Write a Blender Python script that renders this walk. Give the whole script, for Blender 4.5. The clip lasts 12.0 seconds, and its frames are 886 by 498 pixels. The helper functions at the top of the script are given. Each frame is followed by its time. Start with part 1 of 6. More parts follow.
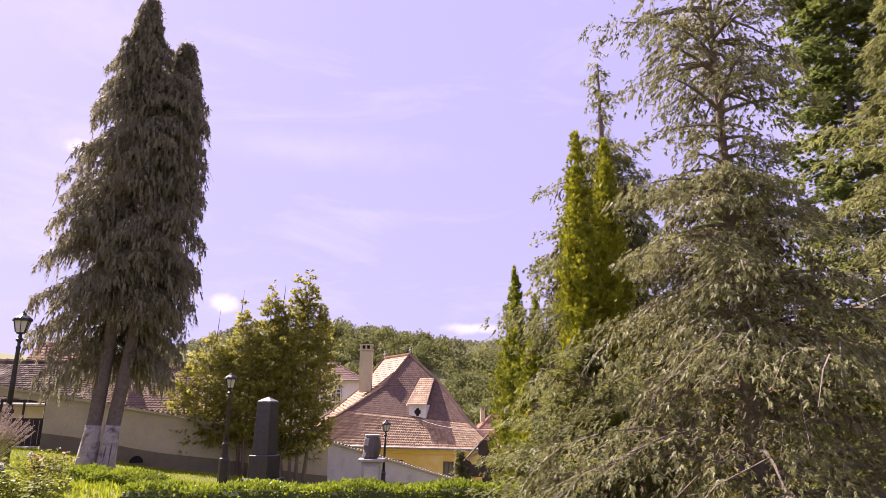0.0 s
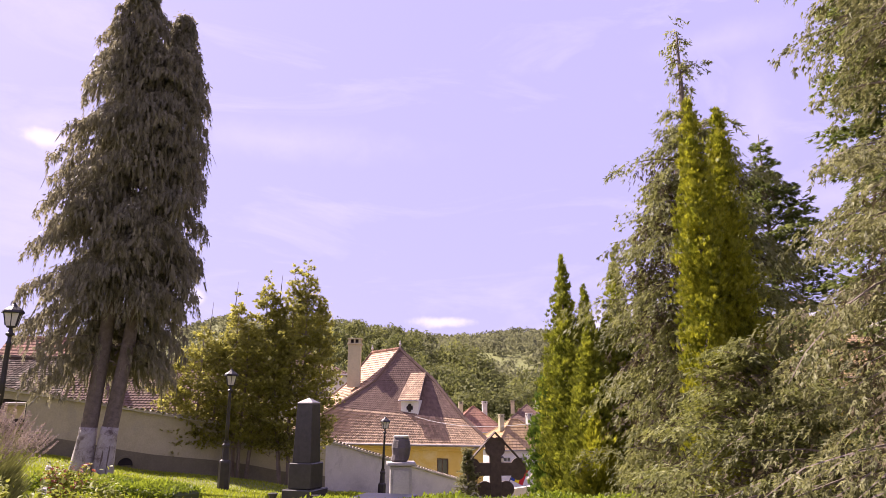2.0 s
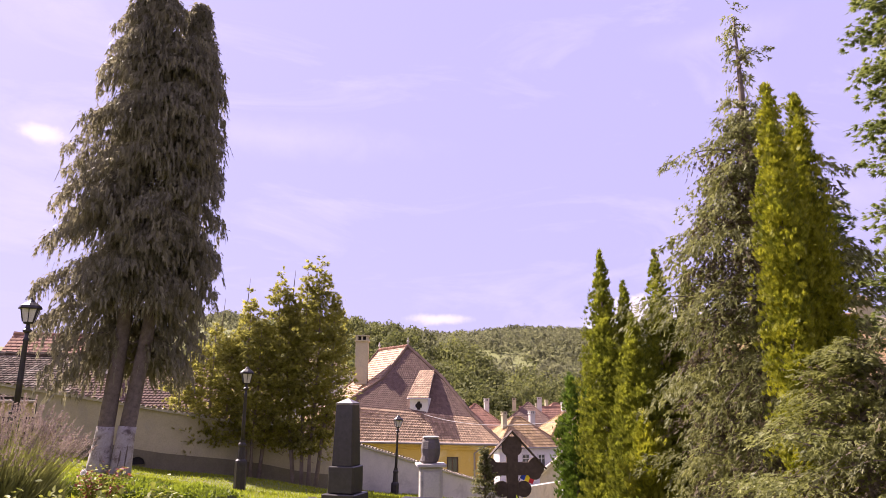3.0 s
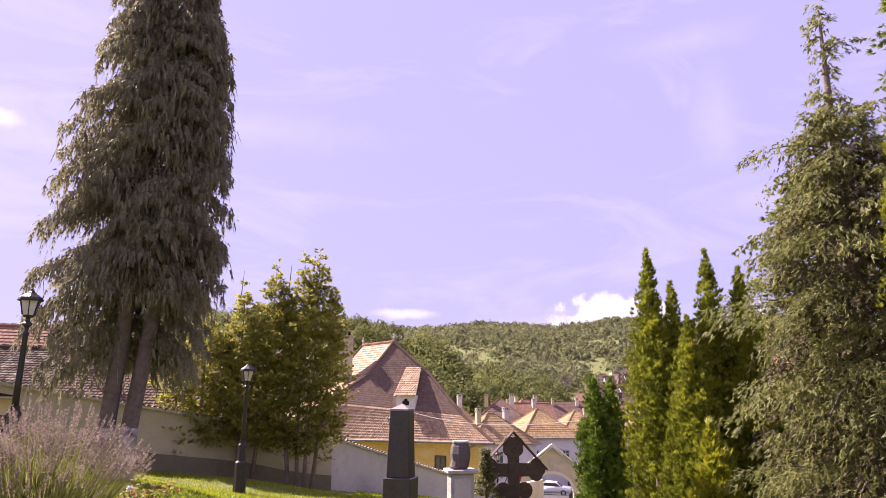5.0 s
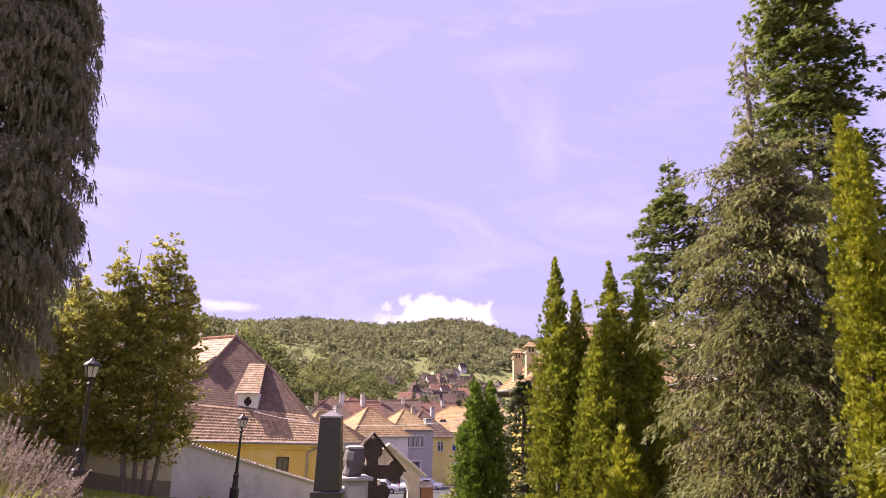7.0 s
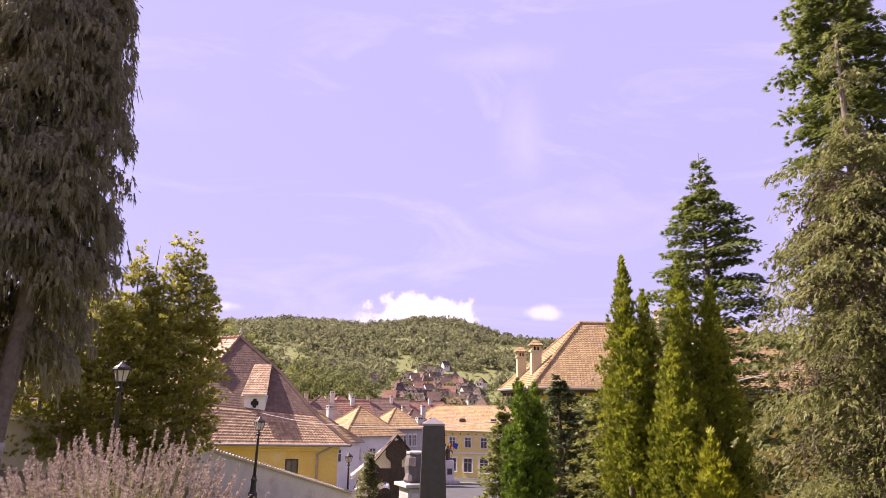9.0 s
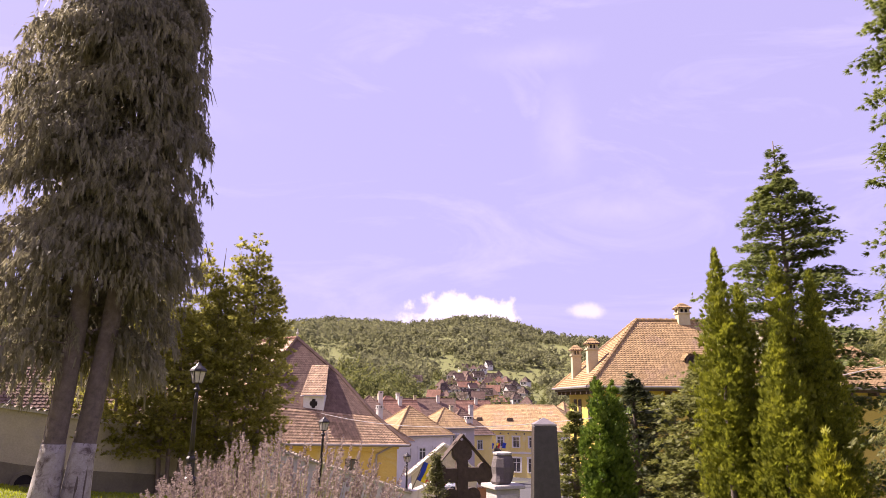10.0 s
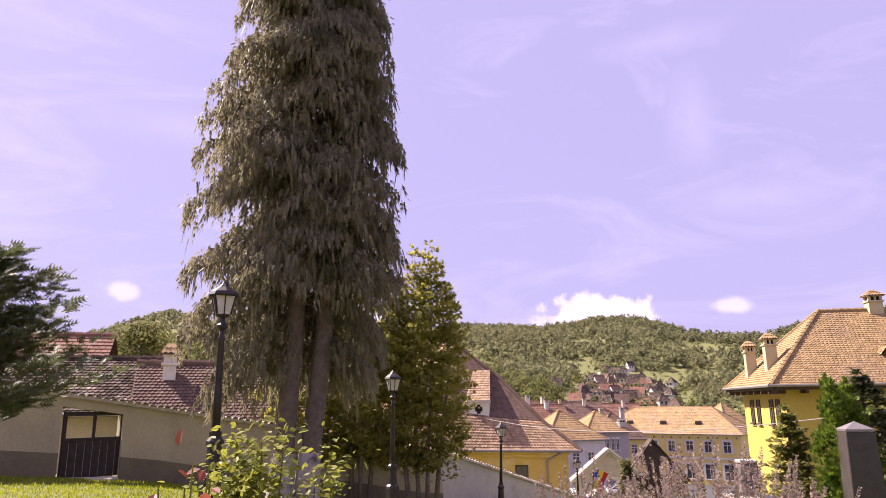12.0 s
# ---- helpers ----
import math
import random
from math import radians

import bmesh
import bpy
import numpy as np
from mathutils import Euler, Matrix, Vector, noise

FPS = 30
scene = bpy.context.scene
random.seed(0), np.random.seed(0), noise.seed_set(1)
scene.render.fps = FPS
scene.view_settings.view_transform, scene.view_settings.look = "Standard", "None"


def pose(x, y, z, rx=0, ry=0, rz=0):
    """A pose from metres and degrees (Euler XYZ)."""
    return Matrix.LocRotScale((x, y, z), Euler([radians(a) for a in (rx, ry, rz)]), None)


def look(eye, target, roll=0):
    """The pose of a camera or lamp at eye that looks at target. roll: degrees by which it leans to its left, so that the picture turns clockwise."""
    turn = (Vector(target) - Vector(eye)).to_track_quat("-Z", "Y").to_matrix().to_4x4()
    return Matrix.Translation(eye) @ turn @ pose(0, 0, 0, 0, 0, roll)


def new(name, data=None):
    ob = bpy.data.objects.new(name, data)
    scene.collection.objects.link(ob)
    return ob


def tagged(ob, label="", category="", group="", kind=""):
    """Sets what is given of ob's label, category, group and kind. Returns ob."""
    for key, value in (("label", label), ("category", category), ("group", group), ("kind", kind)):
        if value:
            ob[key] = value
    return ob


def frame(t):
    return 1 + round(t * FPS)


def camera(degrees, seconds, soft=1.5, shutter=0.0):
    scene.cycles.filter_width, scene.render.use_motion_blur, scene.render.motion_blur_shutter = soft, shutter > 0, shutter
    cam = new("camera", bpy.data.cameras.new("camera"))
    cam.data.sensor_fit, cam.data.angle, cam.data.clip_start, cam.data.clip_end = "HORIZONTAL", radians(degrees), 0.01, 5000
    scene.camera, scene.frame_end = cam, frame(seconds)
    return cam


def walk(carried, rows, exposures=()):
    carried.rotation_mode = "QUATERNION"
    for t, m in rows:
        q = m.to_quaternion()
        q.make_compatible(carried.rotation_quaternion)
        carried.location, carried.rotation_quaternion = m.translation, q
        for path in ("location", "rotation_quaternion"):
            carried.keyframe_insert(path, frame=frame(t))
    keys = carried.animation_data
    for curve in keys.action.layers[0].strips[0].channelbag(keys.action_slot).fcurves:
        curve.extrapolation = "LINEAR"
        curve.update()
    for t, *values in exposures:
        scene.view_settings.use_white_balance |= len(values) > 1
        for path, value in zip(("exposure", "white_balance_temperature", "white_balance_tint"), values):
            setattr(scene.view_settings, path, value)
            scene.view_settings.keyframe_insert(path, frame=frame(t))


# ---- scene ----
cam = camera(67.1, 12.0, 0.5)
METRES, EYE, TILT, LEAN, TURN = 10.0, 1.5, 14.0, -0.4, 0.0
ROWS = [
    (0.0, 0.0, 0.0, 0.0, 0.0, 0.0, 0.0),
    (0.5, -0.0335, 0.0318, -0.0051, -2.3, -0.2, -0.69),
    (1.0, -0.0708, 0.0573, -0.0081, -2.55, -0.31, -0.57),
    (1.5, -0.1095, 0.088, -0.0143, -2.76, -0.42, -0.76),
    (2.0, -0.1476, 0.1161, -0.0148, -2.68, -0.53, -0.32),
    (2.5, -0.1822, 0.139, -0.0192, -2.77, -0.66, -0.41),
    (3.0, -0.2184, 0.1649, -0.0204, -2.9, -0.78, -0.5),
    (5.0, -0.3527, 0.248, -0.024, -5.76, -1.16, -1.65),
    (5.5, -0.3878, 0.2727, -0.0265, -9.39, -1.04, -2.64),
    (6.0, -0.4208, 0.2891, -0.0277, -13.52, -0.83, -3.82),
    (6.5, -0.457, 0.3111, -0.0307, -17.28, -0.61, -4.99),
    (8.5, -0.5921, 0.3914, -0.0429, -23.51, -0.24, -6.34),
    (9.0, -0.6229, 0.4231, -0.0481, -21.78, -0.44, -5.61),
    (9.5, -0.6543, 0.4463, -0.0521, -19.74, -0.64, -4.83),
    (10.0, -0.6866, 0.4756, -0.061, -18.33, -0.79, -4.5),
    (10.5, -0.7181, 0.497, -0.0663, -16.1, -0.87, -3.58),
    (11.0, -0.7473, 0.5206, -0.0731, -14.67, -0.91, -3.26),
    (11.5, -0.7821, 0.5471, -0.0769, -11.19, -0.98, -2.0),
    (12.0, -0.814, 0.5657, -0.081, -7.41, -0.92, -0.73),
]
walk(cam, [(t, pose(0, 0, EYE, TILT, LEAN, TURN) @ pose(METRES * x, METRES * y, METRES * z, 90 + pitch, roll, yaw)) for t, x, y, z, yaw, pitch, roll in ROWS], [(0.0, 1.4, 6600, 24), (9.0, 1.37, 6700, 24), (12.0, 1.29, 6850, 23)])

# ---- sky, sun and exposure ----
SUN = Vector((-0.55, 0.44, 0.71)).normalized()
world = bpy.data.worlds.new("summer_sky")
scene.world = world
world.use_nodes = True
wn, wl = world.node_tree.nodes, world.node_tree.links
wn.clear()


def node(tree, kind, **values):
    n = tree.nodes.new(kind)
    for k, v in values.items():
        n.inputs[k.replace("_", " ")].default_value = v
    return n


def wmath(op, a, b=None):
    n = wn.new("ShaderNodeMath")
    n.operation = op
    for i, v in enumerate((a, b)):
        if v is None:
            continue
        if isinstance(v, (int, float)):
            n.inputs[i].default_value = v
        else:
            wl.new(v, n.inputs[i])
    return n.outputs[0]


sky = wn.new("ShaderNodeTexSky")
sky.sky_type, sky.sun_disc = "NISHITA", False
sky.sun_elevation = math.asin(SUN.z)
sky.sun_rotation = math.atan2(SUN.x, SUN.y)
sky.air_density, sky.dust_density, sky.ozone_density = 1.0, 1.6, 1.5
coord = wn.new("ShaderNodeTexCoord")
split = wn.new("ShaderNodeSeparateXYZ")
wl.new(coord.outputs["Generated"], split.inputs[0])
azimuth = wmath("ARCTAN2", split.outputs[0], split.outputs[1])
height = wmath("ARCSINE", split.outputs[2])
# thin cirrus, stretched, all over the sky
cmap = wn.new("ShaderNodeMapping")
cmap.inputs["Scale"].default_value = (1.6, 2.4, 6.0)
cmap.inputs["Rotation"].default_value = (0.25, 0.1, 0.6)
wl.new(coord.outputs["Generated"], cmap.inputs[0])
cirrus = node(world.node_tree, "ShaderNodeTexNoise", Scale=1.7, Detail=7.0, Roughness=0.62, Distortion=0.9)
wl.new(cmap.outputs[0], cirrus.inputs["Vector"])
cramp = wn.new("ShaderNodeMapRange")
for k, v in (("From Min", 0.5), ("From Max", 0.8), ("To Min", 0.0), ("To Max", 0.40)):
    cramp.inputs[k].default_value = v
wl.new(cirrus.outputs["Fac"], cramp.inputs["Value"])
puff = node(world.node_tree, "ShaderNodeTexNoise", Scale=26.0, Detail=6.0, Roughness=0.6)
wl.new(coord.outputs["Generated"], puff.inputs["Vector"])


def cumulus(az, el, wide, tall, edge=0.10):
    """A heap of cloud at that bearing and height, in degrees, flat below and lumpy above."""
    dx = wmath("DIVIDE", wmath("SUBTRACT", azimuth, radians(az)), radians(wide))
    dy = wmath("DIVIDE", wmath("SUBTRACT", height, radians(el)), radians(tall))
    d = wmath("SQRT", wmath("ADD", wmath("MULTIPLY", dx, dx), wmath("MULTIPLY", dy, dy)))
    lumpy = wmath("SUBTRACT", d, wmath("MULTIPLY", wmath("SUBTRACT", puff.outputs["Fac"], 0.5), 1.6))
    m = wn.new("ShaderNodeMapRange")
    m.interpolation_type = "SMOOTHSTEP"
    for k, v in (("From Min", 1.0 + edge), ("From Max", 1.0 - edge * 2), ("To Min", 0.0), ("To Max", 1.0)):
        m.inputs[k].default_value = v
    wl.new(lumpy, m.inputs["Value"])
    return m.outputs[0]


heaps = cumulus(20.6, 6.6, 5.2, 2.2)
for az, el, wide, tall in ((31.0, 7.2, 1.6, 0.7), (-30.0, 19.6, 1.8, 0.7), (2.5, 7.2, 2.4, 0.5), (-18.5, 8.8, 1.2, 0.7), (95, 9, 5, 2), (170, 8, 6, 2), (-110, 9, 5, 2)):
    heaps = wmath("MAXIMUM", heaps, wmath("MULTIPLY", cumulus(az, el, wide, tall, 0.3), 0.75))
# high wisps towards the far hill
wisps = cramp.outputs[0]
for az, el, wide, tall in ((27.5, 28.5, 4.5, 0.9), (29.5, 22.0, 1.7, 3.4), (34.0, 15.5, 5.0, 1.2), (-12.0, 22.0, 9.0, 1.2)):
    wisps = wmath("MAXIMUM", wisps, wmath("MULTIPLY", cumulus(az, el, wide, tall, 0.9), 0.3))
haze = wn.new("ShaderNodeMix")
haze.data_type = "RGBA"
haze.inputs["Factor"].default_value = 0.85
wl.new(sky.outputs[0], haze.inputs["A"])
haze.inputs["B"].default_value = (4.3, 4.05, 7.2, 1)
veil = wn.new("ShaderNodeMix")
veil.data_type = "RGBA"
wl.new(wisps, veil.inputs["Factor"])
wl.new(haze.outputs["Result"], veil.inputs["A"])
veil.inputs["B"].default_value = (7.2, 6.7, 9.8, 1)
cloud = wn.new("ShaderNodeMix")
cloud.data_type = "RGBA"
wl.new(wmath("MULTIPLY", heaps, 0.88), cloud.inputs["Factor"])
wl.new(veil.outputs["Result"], cloud.inputs["A"])
cloud.inputs["B"].default_value = (8.3, 7.8, 9.6, 1)
background = wn.new("ShaderNodeBackground")
background.inputs["Strength"].default_value = 0.058
wl.new(cloud.outputs["Result"], background.inputs["Color"])
out = wn.new("ShaderNodeOutputWorld")
wl.new(background.outputs[0], out.inputs["Surface"])

sun = new("sun", bpy.data.lights.new("sun", "SUN"))
sun.data.energy, sun.data.angle, sun.data.color = 5.0, radians(0.6), (1.0, 0.93, 0.83)
sun.matrix_world = look((0, 0, 60), Vector((0, 0, 60)) - SUN)


# ---- materials ----
def surface(name, c1, c2, scale=3.0, rough=0.8, bump=0.2, fine=40.0, metal=0.0, pieces=0.0, stain=None, spec=0.4, stain_scale=0.7):
    """Two colours mixed by coarse noise, fine grain in colour and relief; pieces: how far single pieces differ; stain: a third colour in patches."""
    m = bpy.data.materials.new(name)
    m.use_nodes = True
    t = m.node_tree
    bsdf = t.nodes["Principled BSDF"]
    geo = t.nodes.new("ShaderNodeNewGeometry")
    coarse = node(t, "ShaderNodeTexNoise", Scale=scale, Detail=5.0, Roughness=0.65)
    grain = node(t, "ShaderNodeTexNoise", Scale=fine, Detail=3.0, Roughness=0.7)
    for n in (coarse, grain):
        t.links.new(geo.outputs["Position"], n.inputs["Vector"])
    ramp = t.nodes.new("ShaderNodeMapRange")
    ramp.inputs["From Min"].default_value, ramp.inputs["From Max"].default_value = 0.3, 0.7
    t.links.new(coarse.outputs["Fac"], ramp.inputs["Value"])
    mix = t.nodes.new("ShaderNodeMix")
    mix.data_type = "RGBA"
    t.links.new(ramp.outputs[0], mix.inputs["Factor"])
    mix.inputs["A"].default_value, mix.inputs["B"].default_value = (*c1, 1), (*c2, 1)
    last = mix.outputs["Result"]
    if stain:
        patch = node(t, "ShaderNodeTexNoise", Scale=stain_scale, Detail=6.0, Roughness=0.7, Distortion=0.6)
        t.links.new(geo.outputs["Position"], patch.inputs["Vector"])
        pr = t.nodes.new("ShaderNodeMapRange")
        pr.inputs["From Min"].default_value, pr.inputs["From Max"].default_value = 0.52, 0.68
        t.links.new(patch.outputs["Fac"], pr.inputs["Value"])
        sm = t.nodes.new("ShaderNodeMix")
        sm.data_type = "RGBA"
        t.links.new(pr.outputs[0], sm.inputs["Factor"])
        t.links.new(last, sm.inputs["A"])
        sm.inputs["B"].default_value = (*stain, 1)
        last = sm.outputs["Result"]
    value = t.nodes.new("ShaderNodeMath")
    value.operation = "MULTIPLY_ADD"
    t.links.new(grain.outputs["Fac"], value.inputs[0])
    value.inputs[1].default_value, value.inputs[2].default_value = 0.5, 0.75
    last_value = value.outputs[0]
    if pieces:
        pv = t.nodes.new("ShaderNodeMath")
        pv.operation = "MULTIPLY_ADD"
        t.links.new(geo.outputs["Random Per Island"], pv.inputs[0])
        pv.inputs[1].default_value, pv.inputs[2].default_value = pieces, 1 - pieces / 2
        mul = t.nodes.new("ShaderNodeMath")
        mul.operation = "MULTIPLY"
        t.links.new(pv.outputs[0], mul.inputs[0])
        t.links.new(last_value, mul.inputs[1])
        last_value = mul.outputs[0]
    hsv = t.nodes.new("ShaderNodeHueSaturation")
    t.links.new(last, hsv.inputs["Color"])
    t.links.new(last_value, hsv.inputs["Value"])
    t.links.new(hsv.outputs[0], bsdf.inputs["Base Color"])
    bsdf.inputs["Roughness"].default_value, bsdf.inputs["Metallic"].default_value = rough, metal
    bsdf.inputs["Specular IOR Level"].default_value = spec
    if bump:
        b = t.nodes.new("ShaderNodeBump")
        b.inputs["Strength"].default_value, b.inputs["Distance"].default_value = bump, 0.02
        t.links.new(grain.outputs["Fac"], b.inputs["Height"])
        t.links.new(b.outputs[0], bsdf.inputs["Normal"])
    return m


def leaf(name, dark, light, clear=0.35, clump=1.6, rough=0.55):
    """Foliage: colour by leaf and by clump, with light coming through."""
    m = bpy.data.materials.new(name)
    m.use_nodes = True
    t = m.node_tree
    bsdf = t.nodes["Principled BSDF"]
    geo = t.nodes.new("ShaderNodeNewGeometry")
    tint = node(t, "ShaderNodeTexNoise", Scale=clump, Detail=4.0, Roughness=0.6)
    t.links.new(geo.outputs["Position"], tint.inputs["Vector"])
    add = t.nodes.new("ShaderNodeMath")
    add.operation = "MULTIPLY_ADD"
    t.links.new(geo.outputs["Random Per Island"], add.inputs[0])
    add.inputs[1].default_value = 0.55
    shift = t.nodes.new("ShaderNodeMapRange")
    shift.inputs["From Min"].default_value, shift.inputs["From Max"].default_value = 0.32, 0.68
    shift.inputs["To Min"].default_value, shift.inputs["To Max"].default_value = 0.0, 0.5
    t.links.new(tint.outputs["Fac"], shift.inputs["Value"])
    t.links.new(shift.outputs[0], add.inputs[2])
    mix = t.nodes.new("ShaderNodeMix")
    mix.data_type = "RGBA"
    t.links.new(add.outputs[0], mix.inputs["Factor"])
    mix.inputs["A"].default_value, mix.inputs["B"].default_value = (*dark, 1), (*light, 1)
    t.links.new(mix.outputs["Result"], bsdf.inputs["Base Color"])
    bsdf.inputs["Roughness"].default_value = rough
    bsdf.inputs["Specular IOR Level"].default_value = 0.35
    tr = t.nodes.new("ShaderNodeBsdfTranslucent")
    t.links.new(mix.outputs["Result"], tr.inputs["Color"])
    ms = t.nodes.new("ShaderNodeMixShader")
    ms.inputs[0].default_value = clear
    t.links.new(bsdf.outputs[0], ms.inputs[1])
    t.links.new(tr.outputs[0], ms.inputs[2])
    t.links.new(ms.outputs[0], t.nodes["Material Output"].inputs["Surface"])
    return m


def glass(name, color=(0.9, 0.92, 0.95), rough=0.05):
    m = bpy.data.materials.new(name)
    m.use_nodes = True
    b = m.node_tree.nodes["Principled BSDF"]
    b.inputs["Base Color"].default_value = (*color, 1)
    b.inputs["Roughness"].default_value = rough
    b.inputs["Transmission Weight"].default_value = 0.85
    return m


M = {}
M["weeping"] = leaf("weeping_cypress_foliage", (0.155, 0.14, 0.092), (0.35, 0.31, 0.195), 0.52, 1.2)
M["thuja"] = leaf("thuja_foliage", (0.115, 0.112, 0.04), (0.54, 0.5, 0.1), 0.6, 1.1)
M["column"] = leaf("column_thuja_foliage", (0.075, 0.105, 0.014), (0.42, 0.42, 0.04), 0.5, 2.4)
M["green"] = leaf("bright_thuja_foliage", (0.045, 0.1, 0.014), (0.2, 0.27, 0.03), 0.45, 2.4)
M["gold"] = leaf("golden_thuja_foliage", (0.12, 0.15, 0.014), (0.46, 0.43, 0.03), 0.48, 4.0)
M["grey"] = leaf("grey_conifer_foliage", (0.08, 0.084, 0.032), (0.37, 0.35, 0.145), 0.48, 2.5)
M["dull"] = leaf("dull_conifer_foliage", (0.085, 0.1, 0.03), (0.35, 0.345, 0.095), 0.48, 1.8)
M["fir"] = leaf("fir_foliage", (0.058, 0.082, 0.024), (0.25, 0.275, 0.07), 0.54, 1.2)
M["deep"] = leaf("deep_cypress_foliage", (0.1, 0.107, 0.04), (0.38, 0.37, 0.125), 0.54, 1.8)
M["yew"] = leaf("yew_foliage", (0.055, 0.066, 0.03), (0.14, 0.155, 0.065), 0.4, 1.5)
M["innertwig"] = leaf("brown_inner_twigs", (0.06, 0.048, 0.03), (0.16, 0.12, 0.06), 0.25, 2.0, 0.8)
M["hedge"] = leaf("hedge_leaves", (0.09, 0.13, 0.012), (0.36, 0.42, 0.035), 0.45, 2.0)
M["rose"] = leaf("rose_leaves", (0.09, 0.115, 0.018), (0.4, 0.4, 0.07), 0.45, 5.0)
M["redleaf"] = leaf("red_rose_leaves", (0.22, 0.05, 0.035), (0.36, 0.11, 0.07), 0.35, 5.0)
M["lavleaf"] = leaf("lavender_leaves", (0.17, 0.18, 0.05), (0.38, 0.37, 0.12), 0.4, 3.0)
M["lavender"] = leaf("lavender_flowers", (0.2, 0.14, 0.118), (0.46, 0.36, 0.31), 0.35, 3.0, 0.8)
M["grass"] = leaf("grass_blades", (0.16, 0.22, 0.015), (0.44, 0.46, 0.035), 0.5, 1.4)
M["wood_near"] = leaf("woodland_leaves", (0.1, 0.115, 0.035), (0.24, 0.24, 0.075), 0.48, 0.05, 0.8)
# greyed, pale leaves: distance haze is put into the base colour
M["wood_far"] = leaf("haze_toned_far_woodland", (0.13, 0.135, 0.072), (0.25, 0.245, 0.12), 0.55, 0.03, 0.9)
M["deadtwig"] = surface("bare_twigs", (0.16, 0.12, 0.10), (0.24, 0.19, 0.15), 6, 0.9)
M["bark"] = surface("bark", (0.12, 0.092, 0.075), (0.22, 0.17, 0.14), 9, 0.95, 0.9, 45)
M["limewash"] = surface("limewashed_bark", (0.50, 0.45, 0.42), (0.32, 0.27, 0.24), 5, 0.95, 0.9, 35, stain=(0.13, 0.095, 0.08), stain_scale=5)
M["palebark"] = surface("pale_thuja_bark", (0.30, 0.23, 0.18), (0.19, 0.14, 0.11), 4, 0.9, 0.5, 30)
M["soil"] = surface("grass_ground", (0.11, 0.125, 0.035), (0.2, 0.205, 0.065), 1.2, 0.95, 0.6, 25, stain=(0.12, 0.085, 0.05), stain_scale=0.5)
M["plaster"] = surface("old_yard_plaster", (0.52, 0.45, 0.29), (0.42, 0.36, 0.235), 1.1, 0.95, 0.35, 22, stain=(0.40, 0.35, 0.26))
M["plaster_pale"] = surface("pale_wall_plaster", (0.60, 0.55, 0.50), (0.48, 0.44, 0.40), 0.9, 0.95, 0.3, 22, stain=(0.40, 0.36, 0.33))
M["dado"] = surface("wall_foot_render", (0.235, 0.2, 0.125), (0.165, 0.14, 0.09), 1.5, 0.95, 0.5, 20)
M["yellow"] = surface("yellow_limewash", (0.60, 0.42, 0.12), (0.53, 0.36, 0.09), 0.8, 0.9, 0.2, 18, stain=(0.60, 0.47, 0.22))
M["yellow_bright"] = surface("bright_yellow_render", (0.55, 0.41, 0.095), (0.49, 0.35, 0.075), 0.8, 0.9, 0.15, 18)
M["yellow_pale"] = surface("pale_yellow_facade", (0.74, 0.60, 0.23), (0.68, 0.53, 0.18), 0.4, 0.9, 0.15, 12, stain=(0.70, 0.60, 0.38), stain_scale=0.35)
M["white"] = surface("white_render", (0.72, 0.68, 0.65), (0.60, 0.56, 0.53), 0.8, 0.9, 0.2, 20)
M["greywall"] = surface("grey_render", (0.48, 0.43, 0.42), (0.40, 0.36, 0.35), 0.5, 0.9, 0.2, 14)
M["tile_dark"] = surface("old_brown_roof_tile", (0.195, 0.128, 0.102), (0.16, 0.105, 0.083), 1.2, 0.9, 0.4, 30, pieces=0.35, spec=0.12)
M["tile_red"] = surface("red_roof_tile", (0.33, 0.18, 0.125), (0.25, 0.135, 0.095), 1.0, 0.9, 0.4, 30, pieces=0.35, spec=0.15)
# paler than the brown tile: glints and the sunlit slope are in the colour
M["tile_glint"] = surface("red_tile_with_painted_glint", (0.46, 0.305, 0.19), (0.35, 0.225, 0.14), 1.4, 0.65, 0.3, 30, pieces=0.6, spec=0.25)
M["tile_orange"] = surface("orange_roof_tile", (0.42, 0.285, 0.142), (0.32, 0.208, 0.106), 0.5, 0.85, 0.3, 25, pieces=0.4, stain=(0.33, 0.22, 0.145), stain_scale=0.4, spec=0.2)
M["tile_old"] = surface("mossy_old_roof_tile", (0.13, 0.09, 0.07), (0.075, 0.058, 0.048), 2.0, 0.95, 0.5, 30, pieces=1.1, stain=(0.30, 0.25, 0.20), stain_scale=1.4, spec=0.1)
M["tile_cap"] = surface("weathered_cap_tile", (0.55, 0.47, 0.40), (0.36, 0.27, 0.22), 3.0, 0.9, 0.5, 30, pieces=0.4)
M["mortar"] = surface("lime_mortar", (0.58, 0.53, 0.47), (0.45, 0.40, 0.35), 3, 0.95, 0.4, 30)
M["granite"] = surface("polished_black_granite", (0.05, 0.043, 0.04), (0.075, 0.064, 0.06), 14, 0.3, 0.03, 120, spec=0.3)
M["stone"] = surface("pale_grave_stone", (0.55, 0.50, 0.46), (0.42, 0.38, 0.35), 4, 0.85, 0.4, 40, stain=(0.30, 0.28, 0.25), stain_scale=2.5)
M["darkstone"] = surface("dark_weathered_stone", (0.11, 0.09, 0.085), (0.17, 0.14, 0.13), 5, 0.8, 0.5, 40)
M["iron"] = surface("dark_painted_iron", (0.030, 0.024, 0.026), (0.050, 0.040, 0.040), 8, 0.45, 0.1, 60, metal=0.2)
M["tin"] = surface("weathered_tin", (0.34, 0.30, 0.29), (0.24, 0.21, 0.20), 4, 0.5, 0.1, 40, metal=0.6)
